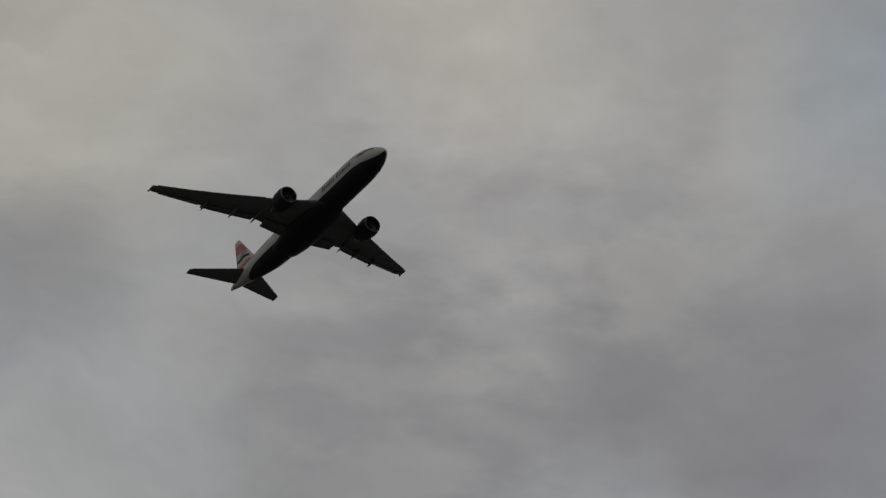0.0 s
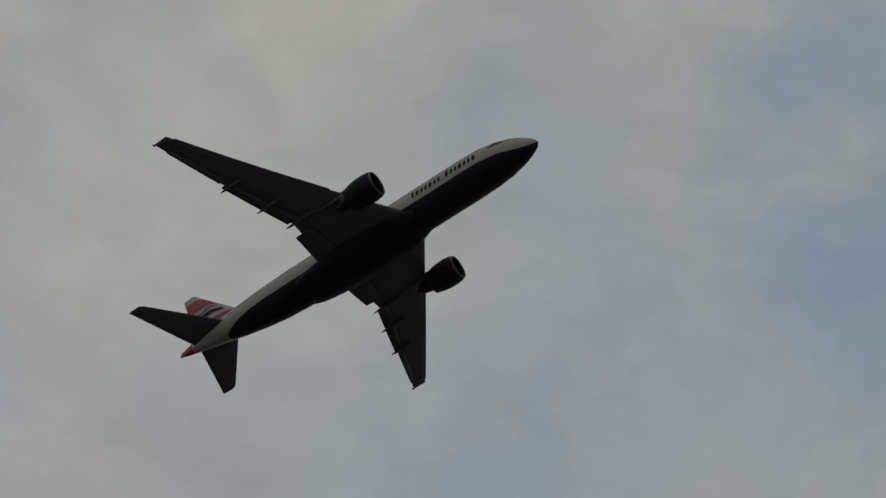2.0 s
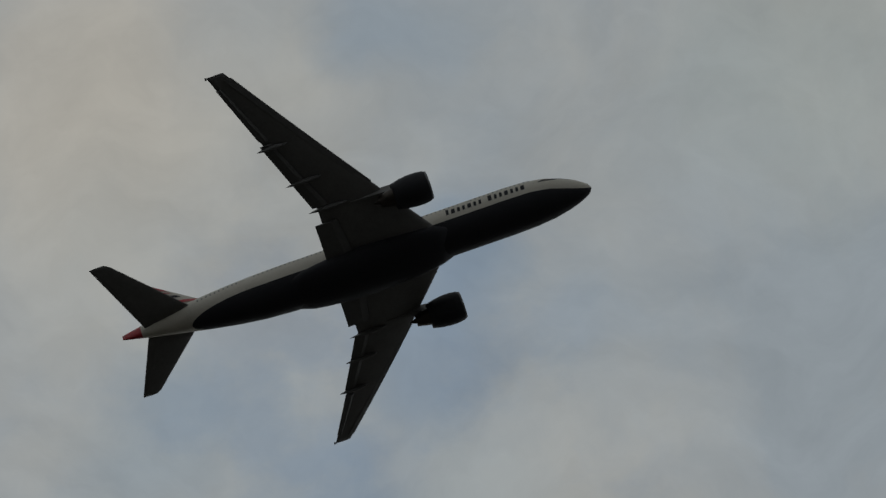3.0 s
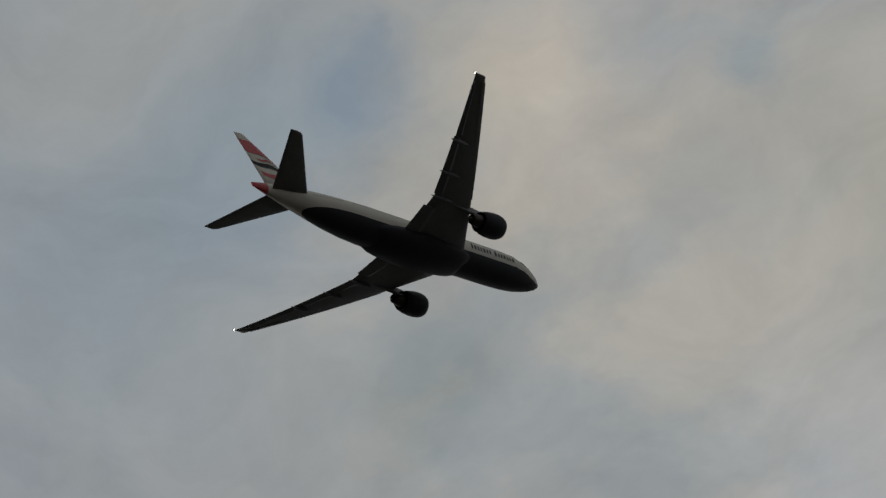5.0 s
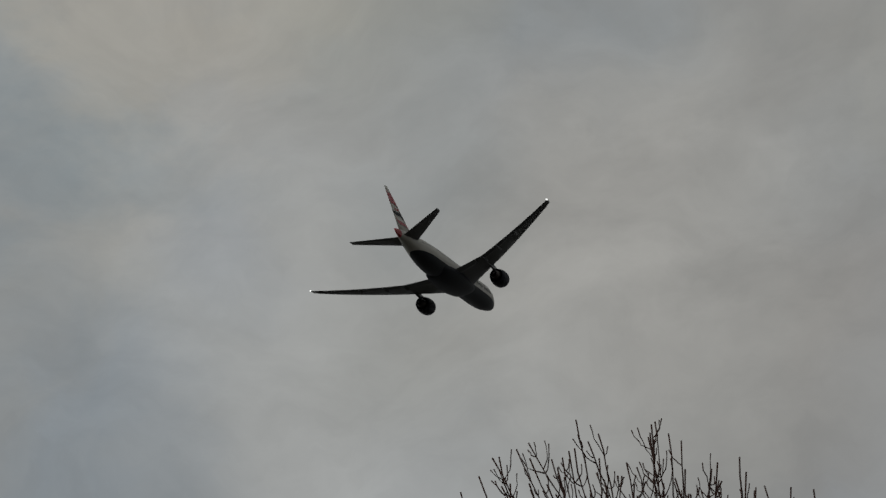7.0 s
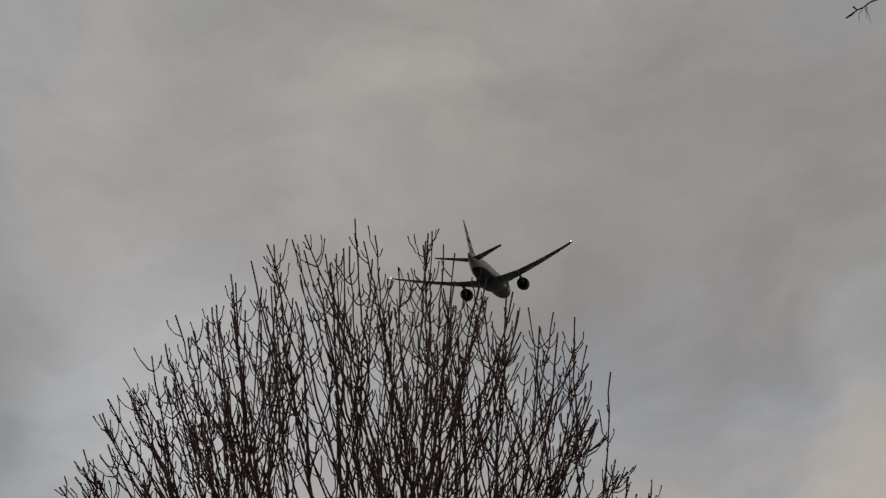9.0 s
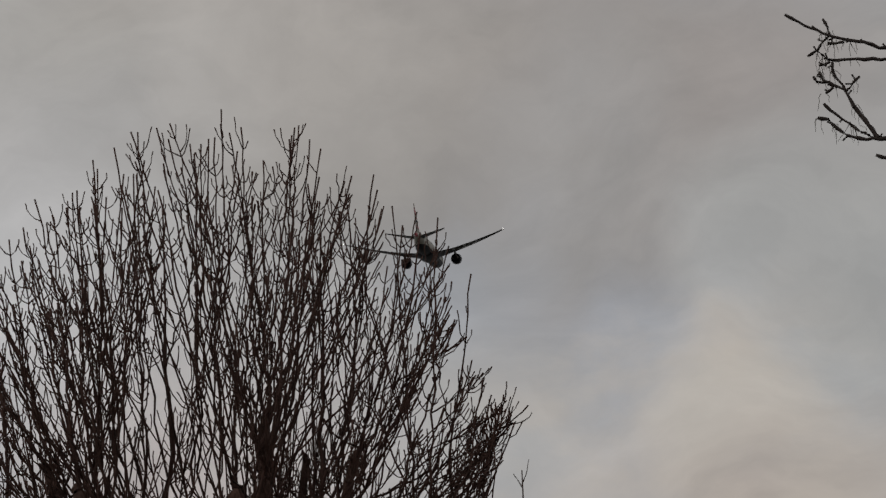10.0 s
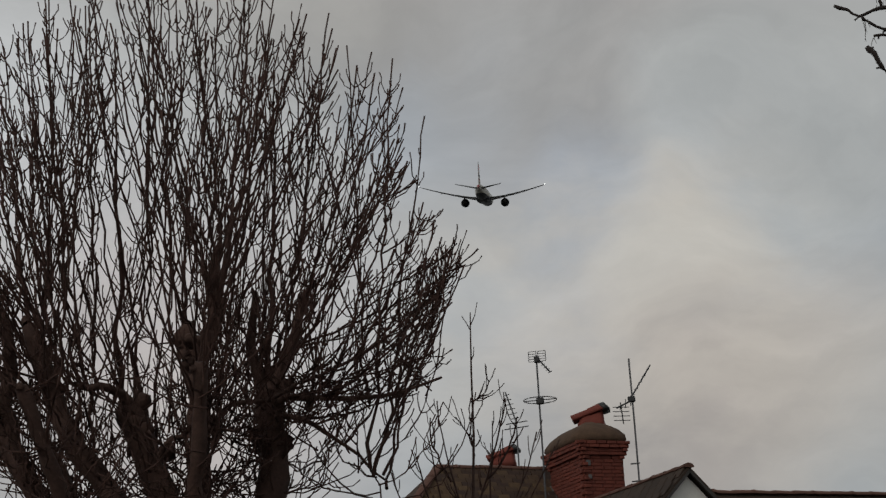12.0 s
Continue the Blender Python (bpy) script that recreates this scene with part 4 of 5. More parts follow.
def side_twigs(rnd, verts, faces, pts, radii, count, lo, hi, length, sides=3, second=0):
    for _ in range(count):
        t = lo + (hi - lo) * rnd.random()
        i = min(len(pts) - 2, int(t * (len(pts) - 1)))
        p = pts[i].lerp(pts[i + 1], t * (len(pts) - 1) - i)
        d = (pts[i + 1] - pts[i]).normalized()
        o = Vector((rnd.gauss(0, 1), rnd.gauss(0, 1), rnd.gauss(0, 0.3)))
        o = (o - d * o.dot(d)).normalized()
        ln = length * rnd.uniform(0.35, 1.0)
        mid = p + (d * 0.62 + o * 0.78).normalized() * ln * 0.45
        end = mid + (d * 0.75 + o * 0.22 + Vector((0, 0, 0.5))).normalized() * ln * 0.6
        q = bezier(p, mid, end, 4)
        for k in range(1, 5):
            q[k] += Vector((rnd.gauss(0, 0.012), rnd.gauss(0, 0.012), rnd.gauss(0, 0.012))) * ln
        r0 = min(radii[i] * 0.62, 0.014)
        rr = [(r0 + (0.0092 - r0) * k / 4) * rnd.uniform(0.85, 1.25) for k in range(5)]
        tube_into(verts, faces, q, rr, sides)
        if second and ln > 0.5:
            side_twigs(rnd, verts, faces, q, rr, second, 0.3, 0.85, ln * 0.42, sides)


def knobbly(rnd, pts, r0, r1, power=0.7):
    """Radii from r0 to r1 with the swellings of buds and nodes."""
    n = len(pts) - 1
    return [(r0 + (r1 - r0) * (i / n) ** power) * rnd.uniform(0.84, 1.28) for i in range(n + 1)]


def build_pollard():
    rnd = random.Random(11)
    tree = thing("tree", pose(-8.57, 25.6, 0, 0, 0, 17), "tall bare pollarded tree with dense upright shoots", "tree")
    # trunk
    v, f = [], []
    tp = [Vector((0, 0, -0.1)), Vector((0.02, 0.02, 0.25)), Vector((0.05, 0, 1.2)), Vector((0.0, 0.05, 2.3)), Vector((0.05, 0.0, 3.3))]
    tube_into(v, f, tp, [0.72, 0.56, 0.48, 0.46, 0.50], 14)
    from_lists("trunk", v, f, BARK, tree, "thick brown trunk")
    starts, heads, low = [], [], []

    def limb(line, r0, r1, head, knobs=4):
        """A limb that was cut back: it swells into a knuckle, with stubs, at its end."""
        v, f, pts = [], [], []
        ctrl = [Vector(p) for p in line]
        for k, (a, b) in enumerate(zip(ctrl, ctrl[1:])):
            before, after = ctrl[max(k - 1, 0)], ctrl[min(k + 2, len(ctrl) - 1)]
            ta, tb = (b - before) * 0.45, (after - a) * 0.45
            n = max(2, int((b - a).length / 0.22))
            for i in range(n):
                t = i / n
                pts.append(a * (2 * t ** 3 - 3 * t * t + 1) + ta * (t ** 3 - 2 * t * t + t) + b * (3 * t * t - 2 * t ** 3) + tb * (t ** 3 - t * t))
        pts.append(ctrl[-1])
        pts = [p + Vector((rnd.gauss(0, 0.015), rnd.gauss(0, 0.015), 0)) for p in pts]
        n = len(pts)
        rad = [(r0 + (r1 - r0) * i / (n - 1)) * rnd.uniform(0.9, 1.12) for i in range(n)]
        rad[-1], rad[-2] = head * 0.7, head
        if n > 5:
            rad[-3] = (rad[-3] + head) / 2
        tube_into(v, f, pts, rad, 11)
        for k in range(knobs):
            p = pts[rnd.randint(max(0, n - 5), n - 1)]
            w = rnd.uniform(0, 6.28)
            d = Vector((math.cos(w), math.sin(w), rnd.uniform(0.0, 1.0))).normalized()
            ln = head * rnd.uniform(1.1, 1.9)
            tube_into(v, f, [p, p + d * ln * 0.5, p + d * ln * 0.85, p + d * ln + Vector((0, 0, 0.05))], [head * 0.55, head * 0.5, head * 0.58, head * 0.3], 8)
        from_lists("limb", v, f, BARK, tree, "thick brown limb with knuckles")
        low.extend(p for p in pts if p.z > 5.0)
        starts.extend(p for p in pts if p.z > 6.4)
        heads.append((pts[-1], head))

    base = (0.0, 0.0, 2.9)
    limb([base, (-0.4, -0.1, 5.0), (-0.85, -0.15, 6.13), (-1.45, -0.2, 6.93), (-1.68, -0.2, 7.62), (-2.05, -0.3, 8.6)], 0.24, 0.13, 0.14)
    limb([base, (0.1, 0.2, 5.0), (-0.13, 0.25, 6.1), (-0.45, 0.25, 7.05), (-0.64, 0.3, 7.5)], 0.25, 0.20, 0.25, 5)
    limb([base, (0.35, -0.1, 4.8), (0.42, -0.2, 6.1), (0.45, -0.25, 7.6), (0.30, -0.3, 8.3), (0.22, -0.3, 8.5)], 0.20, 0.16, 0.19, 5)
    limb([(0.44, -0.25, 7.9), (0.66, -0.25, 8.45), (0.70, -0.2, 8.95), (0.72, -0.2, 9.7)], 0.12, 0.07, 0.08)
    limb([base, (1.0, 0.05, 4.6), (1.49, 0.1, 6.05), (1.53, 0.1, 7.2), (1.48, 0.1, 7.7)], 0.25, 0.21, 0.24, 5)
    limb([(1.47, 0.1, 7.55), (1.85, 0.15, 8.3), (2.1, 0.2, 9.2)], 0.12, 0.06, 0.07, 3)
    limb([(1.42, 0.1, 7.6), (1.26, 0.2, 8.3), (1.32, 0.3, 9.2)], 0.10, 0.05, 0.06, 3)
    limb([base, (-1.2, 0.1, 5.0), (-2.1, 0.1, 6.45), (-2.5, 0.1, 7.1), (-3.0, 0.1, 8.1)], 0.22, 0.12, 0.14)
    limb([(-2.2, 0.1, 6.6), (-2.38, 0.15, 7.5), (-2.34, 0.2, 8.3), (-2.55, 0.2, 9.1)], 0.13, 0.08, 0.09)
    for line in ([base, (0.2, 1.0, 4.6), (0.3, 1.5, 5.8), (0.5, 2.2, 7.7)], [base, (0.3, -1.0, 4.6), (0.4, -1.5, 5.8), (0.5, -2.3, 7.5)],
                 [base, (-0.9, -1.0, 4.4), (-1.3, -1.6, 5.5), (-1.9, -2.4, 7.2)], [base, (-0.8, 1.1, 4.5), (-1.2, 1.7, 5.6), (-2.0, 2.5, 7.4)]):
        limb(line, 0.15, 0.09, 0.11, 3)
    # crooked limbs that reach sideways
    for line, r in (([(1.5, 0.0, 7.30), (1.75, -0.2, 7.44), (2.3, -0.25, 7.40), (2.96, -0.2, 7.40), (3.5, -0.2, 7.48), (4.1, -0.1, 7.70)], 0.065), ([(-0.6, 0.1, 7.5), (-0.87, -0.2, 7.64), (-1.14, -0.3, 7.62), (-1.43, -0.35, 7.72), (-1.5, -0.35, 7.9)], 0.085),
                    ([(1.55, -0.1, 7.2), (1.97, -0.3, 7.08), (2.36, -0.3, 6.82), (2.8, -0.3, 6.5), (3.2, -0.2, 6.12)], 0.05), ([(-0.15, -0.3, 6.55), (0.05, -0.5, 6.8), (0.33, -0.55, 6.95), (0.75, -0.6, 6.90), (1.15, -0.6, 6.93)], 0.06),
                    ([(0.5, -0.4, 6.9), (0.70, -0.5, 7.08), (0.92, -0.5, 7.28), (1.46, -0.3, 7.36), (1.9, -0.4, 7.6)], 0.065)):
        pts = [Vector(p) for p in line]
        pts = [pts[0]] + [q for a, b in zip(pts, pts[1:]) for q in (a.lerp(b, 0.5) + Vector((rnd.gauss(0, 0.02), 0, rnd.gauss(0, 0.025))), b)]
        rod("side_limb", pts, r, BARK, tree, "crooked side limb", 8, r * 0.3)
        starts.extend(pts[2:])
        low.extend(pts[3:])

    def crown_top(x, y):
        return 14.75 - (0.2 * x * x if x < 0 else 0.175 * x * x + max(0, x - 3.3) * 1.8) - 0.2 * y * y

    def pairs(verts, faces, pts, rad, count, lo, hi, length):
        """Opposite side twigs that leave the shoot and curve up, in pairs."""
        n = len(pts) - 1
        for k in range(count):
            t = lo + (hi - lo) * (k + rnd.random()) / count
            i = min(n - 1, int(t * n))
            p = pts[i].lerp(pts[i + 1], t * n - i)
            d = (pts[i + 1] - pts[i]).normalized()
            o = Vector((rnd.gauss(0, 1), rnd.gauss(0, 1), rnd.gauss(0, 0.2)))
            o = (o - d * o.dot(d)).normalized()
            for s in (1, -1):
                if rnd.random() < 0.22:
                    continue
                ln = length * rnd.uniform(0.3, 1.0)
                mid = p + (d * 0.5 + o * s * 0.9).normalized() * ln * 0.42
                end = mid + (d * 0.8 + o * s * 0.22 + Vector((0, 0, 0.4))).normalized() * ln * 0.62
                q = bezier(p, mid, end, 5)
                for m in range(1, 6):
                    q[m] += Vector((rnd.gauss(0, 0.02), rnd.gauss(0, 0.02), rnd.gauss(0, 0.015))) * ln
                r0 = min(rad[i] * 0.8, 0.0135)
                r = knobbly(rnd, q, r0, 0.0098)
                r[-1] = 0.0135
                tube_into(verts, faces, q, r, 4)

    def shoot(verts, faces, s, tip, r0, steps, forks, arch=0.0):
        """One long shoot that leans out with the fan of the crown; arch bends its foot down."""
        h = tip - s
        c = s + Vector((h.x * rnd.uniform(0.48, 0.64), h.y * rnd.uniform(0.48, 0.64), h.z * (rnd.uniform(0.40, 0.52) - arch)))
        pts = bezier(s, c, tip, steps)
        ln = h.length
        drift = Vector((0, 0, 0))
        for i in range(1, steps):
            drift = drift * 0.7 + Vector((rnd.gauss(0, 0.009), rnd.gauss(0, 0.009), 0)) * ln
            pts[i] += drift * (1 - i / steps) + Vector((rnd.gauss(0, 0.016), rnd.gauss(0, 0.016), 0))
        rad = knobbly(rnd, pts, r0, 0.0104)
        rad[-1] = 0.0140
        tube_into(verts, faces, pts, rad, 5)
        pairs(verts, faces, pts, rad, 3 if forks else 2, 0.2, 0.7, 0.62)
        pairs(verts, faces, pts, rad, 3, 0.66, 0.96, 0.58)
        if forks:
            pairs(verts, faces, pts, rad, 3, 0.4, 0.97, 0.22)
        for _ in range(forks):
            t = rnd.uniform(0.10, 0.66)
            i = int(t * steps)
            left = ln * (1 - t)
            w = rnd.uniform(0, 6.28)
            end = pts[i] + (tip - pts[i]) * rnd.uniform(0.66, 0.98) + Vector((math.cos(w), math.sin(w), 0)) * left * rnd.uniform(0.14, 0.4)
            end.x = min(end.x, 4.3)
            end.z = min(end.z, crown_top(end.x, end.y) - 0.1)
            if end.z - pts[i].z > 0.5:
                shoot(verts, faces, pts[i], end, min(rad[i] * 0.7, 0.019), 10, 0)

    def foot(x):
        """A place on the bark near x."""
        return min(rnd.sample(low, 7), key=lambda p: abs(p.x - x) + 0.35 * abs(p.z - 6.2)) + Vector((rnd.gauss(0, 0.1), rnd.gauss(0, 0.1), rnd.gauss(-0.1, 0.2)))

    verts, faces = [], []
    # the tallest shoots, and then the rest spread over the crown
    leaders = [(-4.25, 11.33), (-4.0, 11.87), (-3.44, 12.03), (-3.2, 12.88), (-2.85, 12.67), (-2.21, 13.61), (-1.89, 14.17), (-1.55, 14.36), (-1.17, 14.62), (-0.86, 14.62), (-0.34, 14.42), (0.18, 14.96), (0.49, 14.59), (1.43, 14.72),
               (1.6, 14.48), (1.76, 14.14), (2.04, 13.4), (2.62, 13.85), (2.89, 13.29), (3.26, 13.05), (3.58, 12.9), (3.75, 12.5), (4.07, 12.0), (3.97, 10.53), (4.23, 9.95), (4.47, 9.98), (4.53, 9.52), (4.8, 8.98), (-4.7, 10.2), (-5.0, 9.5)]
    for e, r in heads[:2] + heads[4:5] + heads[7:8]:
        up = Vector((e.x * rnd.uniform(1.1, 1.5) + rnd.gauss(0, 0.2), e.y * 1.2 + rnd.gauss(0, 0.3), 13.3 - 0.25 * e.x * e.x))
        shoot(verts, faces, e - Vector((0, 0, 0.1)), up, 0.02 + r * 0.16, 18, 2)
    for k in range(98):
        if k < len(leaders):
            tip = Vector((leaders[k][0], rnd.gauss(0, 0.12), leaders[k][1]))
        else:
            x = -5.3 + 9.5 * ((k * 0.618) % 1.0) + rnd.gauss(0, 0.15)
            y = rnd.uniform(-1, 1) * math.sqrt(max(0.3, 24.0 - x * x)) * 0.95
            tip = Vector((x, y, crown_top(x, y) - 0.25 - abs(rnd.gauss(0, 0.5))))
            if rnd.random() < 0.3:
                tip.z -= rnd.uniform(0.5, 2.5)
            tip.z = max(tip.z, 8.0)
        lean = rnd.uniform(0.35, 0.6) if tip.x < 2.4 else rnd.uniform(0.5, 0.88)
        s = min(rnd.sample(starts, 16), key=lambda p: (p.xy - tip.xy * lean).length + 0.2 * abs(p.z - tip.z + 5.0))
        s = s + Vector((rnd.gauss(0, 0.05), rnd.gauss(0, 0.05), rnd.gauss(0, 0.08)))
        if tip.z - s.z < 0.8:
            tip.z = s.z + rnd.uniform(0.8, 1.8)
        ln = (tip - s).length
        wide = (tip - s).xy.length / ln
        shoot(verts, faces, s, tip, rnd.uniform(0.016, 0.026) * min(1.2, 0.55 + ln / 9), 18, 2 if k % 2 else 3, 0.3 * max(0, wide - 0.4))
    # long arching growth low on the open side
    for k in range(14):
        s = rnd.choice([p for p in starts if p.x > 1.3 and p.z < 8.6])
        tip = Vector((rnd.uniform(2.7, 4.5), rnd.uniform(-1.2, 1.2), rnd.uniform(7.4, 10.2)))
        if tip.z < s.z + 0.3 or tip.x < s.x + 0.7:
            continue
        shoot(verts, faces, s, tip, rnd.uniform(0.015, 0.022), 12, 0, 0.32)
    # fine cross growth low in the crown
    for k in range(300):
        p = foot(rnd.uniform(-4.0, 4.0))
        w = rnd.uniform(0, 6.28)
        ln = rnd.uniform(0.6, 2.2)
        d = Vector((math.cos(w), math.sin(w), rnd.uniform(-0.35, 0.3)))
        end = p + d * ln + Vector((0, 0, ln * rnd.uniform(0.3, 1.0)))
        if end.x > 5.0 or (end.x > 4.2 and end.z > 7.4) or (end.z > 8.2 and rnd.random() < 0.6):
            continue
        pts = bezier(p, p + d * ln * 0.65, end, 7)
        for i in range(1, 8):
            pts[i] += Vector((rnd.gauss(0, 0.025), rnd.gauss(0, 0.025), rnd.gauss(0, 0.025)))
        rad = knobbly(rnd, pts, 0.0145, 0.0100)
        tube_into(verts, faces, pts, rad, 4)
        pairs(verts, faces, pts, rad, 3, 0.2, 0.95, 0.6)
    # upright sprouts from the bark of the limbs
    for k in range(240):
        p = foot(rnd.uniform(-4.0, 4.0))
        tip = p + Vector((rnd.gauss(0, 0.6), rnd.gauss(0, 0.6), rnd.uniform(0.8, 2.4)))
        if tip.x > 4.4:
            continue
        pts = bezier(p, p + Vector(((tip.x - p.x) * 0.8, (tip.y - p.y) * 0.8, (tip.z - p.z) * 0.3)), tip, 8)
        for i in range(1, 9):
            pts[i] += Vector((rnd.gauss(0, 0.018), rnd.gauss(0, 0.018), 0))
        rad = knobbly(rnd, pts, 0.0150, 0.0105)
        tube_into(verts, faces, pts, rad, 4)
        pairs(verts, faces, pts, rad, 3, 0.25, 0.95, 0.42)
    o = from_lists("crown", verts, faces, TWIG, tree, "dense bare upright shoots and twigs")
    tagged(o, kind="stuff")


build_pollard()


def build_sapling():
    """A slender young growth between the pollard and the house."""
    rnd = random.Random(5)
    tree = thing("sapling", pose(-4.75, 29.65, 0), "slender bare sapling with few upturned twigs", "sapling")
    v, f = [], []
    stem = [Vector(p) for p in ((0, 0, 0), (0.05, 0.1, 2.0), (-0.02, 0.05, 4.2), (0.03, 0, 6.2), (0.11, 0, 7.3), (0.13, 0, 8.4), (0.17, 0, 9.45))]
    tube_into(v, f, stem, [0.055, 0.046, 0.038, 0.027, 0.020, 0.016, 0.010], 8)
    from_lists("stem", v, f, BARK, tree)
    boughs = [((0.1, 0, 7.9), (0.3, 0, 7.95), (0.45, 0, 8.25)), ((0.0, 0, 5.6), (-0.35, 0.1, 6.7), (-0.5, 0.1, 8.0)), ((0.02, 0, 5.9), (0.45, -0.1, 6.9), (0.7, -0.1, 7.9)), ((-0.3, 0, 6.6), (-0.6, 0, 7.0), (-0.62, 0, 7.7)),
              ((0.3, 0, 6.6), (0.75, 0, 7.0), (0.85, 0, 7.6)), ((0.0, 0.1, 5.0), (-0.7, 0.3, 5.9), (-0.95, 0.3, 7.2)), ((0, 0, 5.2), (0.8, 0.2, 6.0), (1.15, 0.2, 7.35)), ((0.1, 0, 7.0), (0.1, 0.1, 7.3), (-0.2, 0.1, 7.7)), ((0.05, 0, 4.6), (0.6, -0.3, 5.4), (1.5, -0.3, 7.0)), ((0.02, 0, 4.8), (-0.5, 0.2, 5.9), (-0.72, 0.2, 7.5)), ((0.0, 0, 5.0), (0.35, 0.2, 6.2), (0.42, 0.2, 7.6)), ((0.0, 0, 4.7), (-1.0, -0.2, 5.6), (-1.3, -0.2, 6.9))]
    tv, tf = [], []
    for a, b, c in boughs:
        v, f = [], []
        pts = bezier(Vector(a), Vector(b), Vector(c), 8)
        for i in range(1, 9):
            pts[i] += Vector((rnd.gauss(0, 0.015), rnd.gauss(0, 0.015), 0))
        rad = [(0.021 - 0.0013 * i) * rnd.uniform(0.85, 1.25) for i in range(9)]
        tube_into(v, f, pts, rad, 5)
        side_twigs(rnd, tv, tf, pts, rad, 9, 0.2, 0.98, 0.55, 4)
        from_lists("bough", v, f, TWIG, tree)
    tagged(from_lists("side_growth", tv, tf, TWIG, tree, "fine upturned side twigs"), kind="stuff")
    for a, b in (((0.13, 0, 8.6), (0.20, 0, 8.85)), ((0.15, 0, 9.2), (0.30, 0, 9.62)), ((0.15, 0, 9.15), (0.02, 0, 9.4))):
        rod("twig", [a, Vector(a).lerp(Vector(b), 0.5) + Vector((0.02, 0, -0.02)), b], 0.011, TWIG, tree, tip=0.006)


build_sapling()


def build_near_tree():
    """The old tree close by, whose outer boughs hang into view."""
    rnd = random.Random(8)
    tree = thing("tree", pose(4.93, 14.6, 0.07), "old bare tree with gnarled boughs and hanging lichen", "tree")
    v, f = [], []
    tube_into(v, f, [Vector(p) for p in ((0, 0, -0.1), (0, 0, 0.4), (0.05, 0, 2.5), (-0.05, 0.05, 5.0), (-0.2, 0, 7.2), (-0.1, 0.1, 9.2), (0.1, 0.1, 10.6))], [0.42, 0.3, 0.25, 0.22, 0.18, 0.11, 0.04], 12)
    from_lists("trunk", v, f, NEAR_TWIG, tree, "gnarled dark trunk")
    hang_v, hang_f = [], []

    def bough(line, r0, r1, wisps=1.0):
        """A gnarled bough through the points of line, from the trunk out, beset with spurs and hung with wisps."""
        v, f, pts = [], [], []
        ctrl = [Vector((p[0], -0.63 + 0.05 * math.sin(7 * p[0]) if len(p) == 2 else p[1], p[-1])) for p in line]
        for k, (a, b) in enumerate(zip(ctrl, ctrl[1:])):
            n = max(2, int((b - a).length / 0.05))
            before, after = ctrl[max(k - 1, 0)], ctrl[min(k + 2, len(ctrl) - 1)]
            reach = (b - a).length
            ta, tb = (b - before).normalized() * reach * 0.8, (after - a).normalized() * reach * 0.8
            for i in range(n):
                s = i / n
                pts.append(a * (2 * s ** 3 - 3 * s * s + 1) + ta * (s ** 3 - 2 * s * s + s) + b * (3 * s * s - 2 * s ** 3) + tb * (s ** 3 - s * s))
        pts.append(ctrl[-1])
        pts = [p + Vector((rnd.gauss(0, 0.004), rnd.gauss(0, 0.006), rnd.gauss(0, 0.004))) for p in pts]
        n = len(pts)
        rad = [(r0 + (r1 - r0) * (i / (n - 1)) ** 0.6) * rnd.uniform(0.75, 1.3) for i in range(n)]
        rad[-1], rad[-2] = r1 * 1.15, r1 * 1.55
        tube_into(v, f, pts, rad, 7)
        for _ in range(max(2, n // 4)):
            i = rnd.randint(n // 4, n - 2)
            d = Vector((rnd.uniform(-0.9, 0.5), rnd.uniform(-0.3, 0.3), rnd.uniform(-0.4, 0.8))).normalized()
            ln = rnd.uniform(0.02, 0.06)
            tube_into(v, f, [pts[i], pts[i] + d * ln * 0.6, pts[i] + d * ln], [0.008, 0.007, 0.009], 5)
        from_lists("bough", v, f, NEAR_TWIG, tree, "gnarled dark bough")
        # wisps hang in tufts, some of them curled
        for _ in range(int(wisps * max(1, n // 9))):
            i = rnd.randint(n // 3, n - 1)
            for _ in range(rnd.randint(2, 5)):
                p, ln = pts[i] + Vector((rnd.gauss(0, 0.025), 0, 0)), rnd.uniform(0.05, 0.19)
                q, side = [p], rnd.gauss(0, 0.5)
                for k in range(5):
                    q.append(q[-1] + Vector((side * ln * 0.2 + rnd.gauss(0, 0.006), rnd.gauss(0, 0.006), -ln * 0.2)))
                    side *= rnd.uniform(-0.5, 1.1)
                tube_into(hang_v, hang_f, q, [0.0034, 0.0030, 0.0027, 0.0024, 0.0020, 0.0016], 3)

    bough([(-0.15, 0, 7.4), (-1.6, -0.3, 8.3), (-2.8, -0.5, 8.62), (-3.51, 8.45), (-3.62, 8.43), (-3.71, 8.38), (-3.82, 8.39), (-3.93, 8.47), (-4.06, 8.54), (-4.20, 8.62), (-4.38, 8.75), (-4.54, 8.85)], 0.055, 0.010)
    bough([(-3.58, 8.41), (-3.70, 8.30), (-3.82, 8.28), (-3.95, 8.32), (-4.13, 8.38), (-4.24, 8.41), (-4.32, 8.50), (-4.40, 8.46)], 0.019, 0.009, 2)
    bough([(-0.15, 0, 6.6), (-1.6, -0.4, 7.2), (-2.8, -0.6, 7.5), (-3.57, 7.54), (-3.70, 7.55), (-3.94, 7.59), (-4.09, 7.64), (-4.22, 7.73), (-4.32, 7.86), (-4.40, 7.88)], 0.060, 0.012)
    bough([(-3.94, 7.60), (-4.03, 7.78), (-4.10, 7.94), (-4.14, 8.09), (-4.18, 8.19), (-4.22, 8.30), (-4.21, 8.38)], 0.022, 0.009, 2)
    bough([(-3.96, 7.60), (-4.02, 7.64), (-4.16, 7.80), (-4.29, 7.95), (-4.33, 8.01)], 0.014, 0.010, 2)
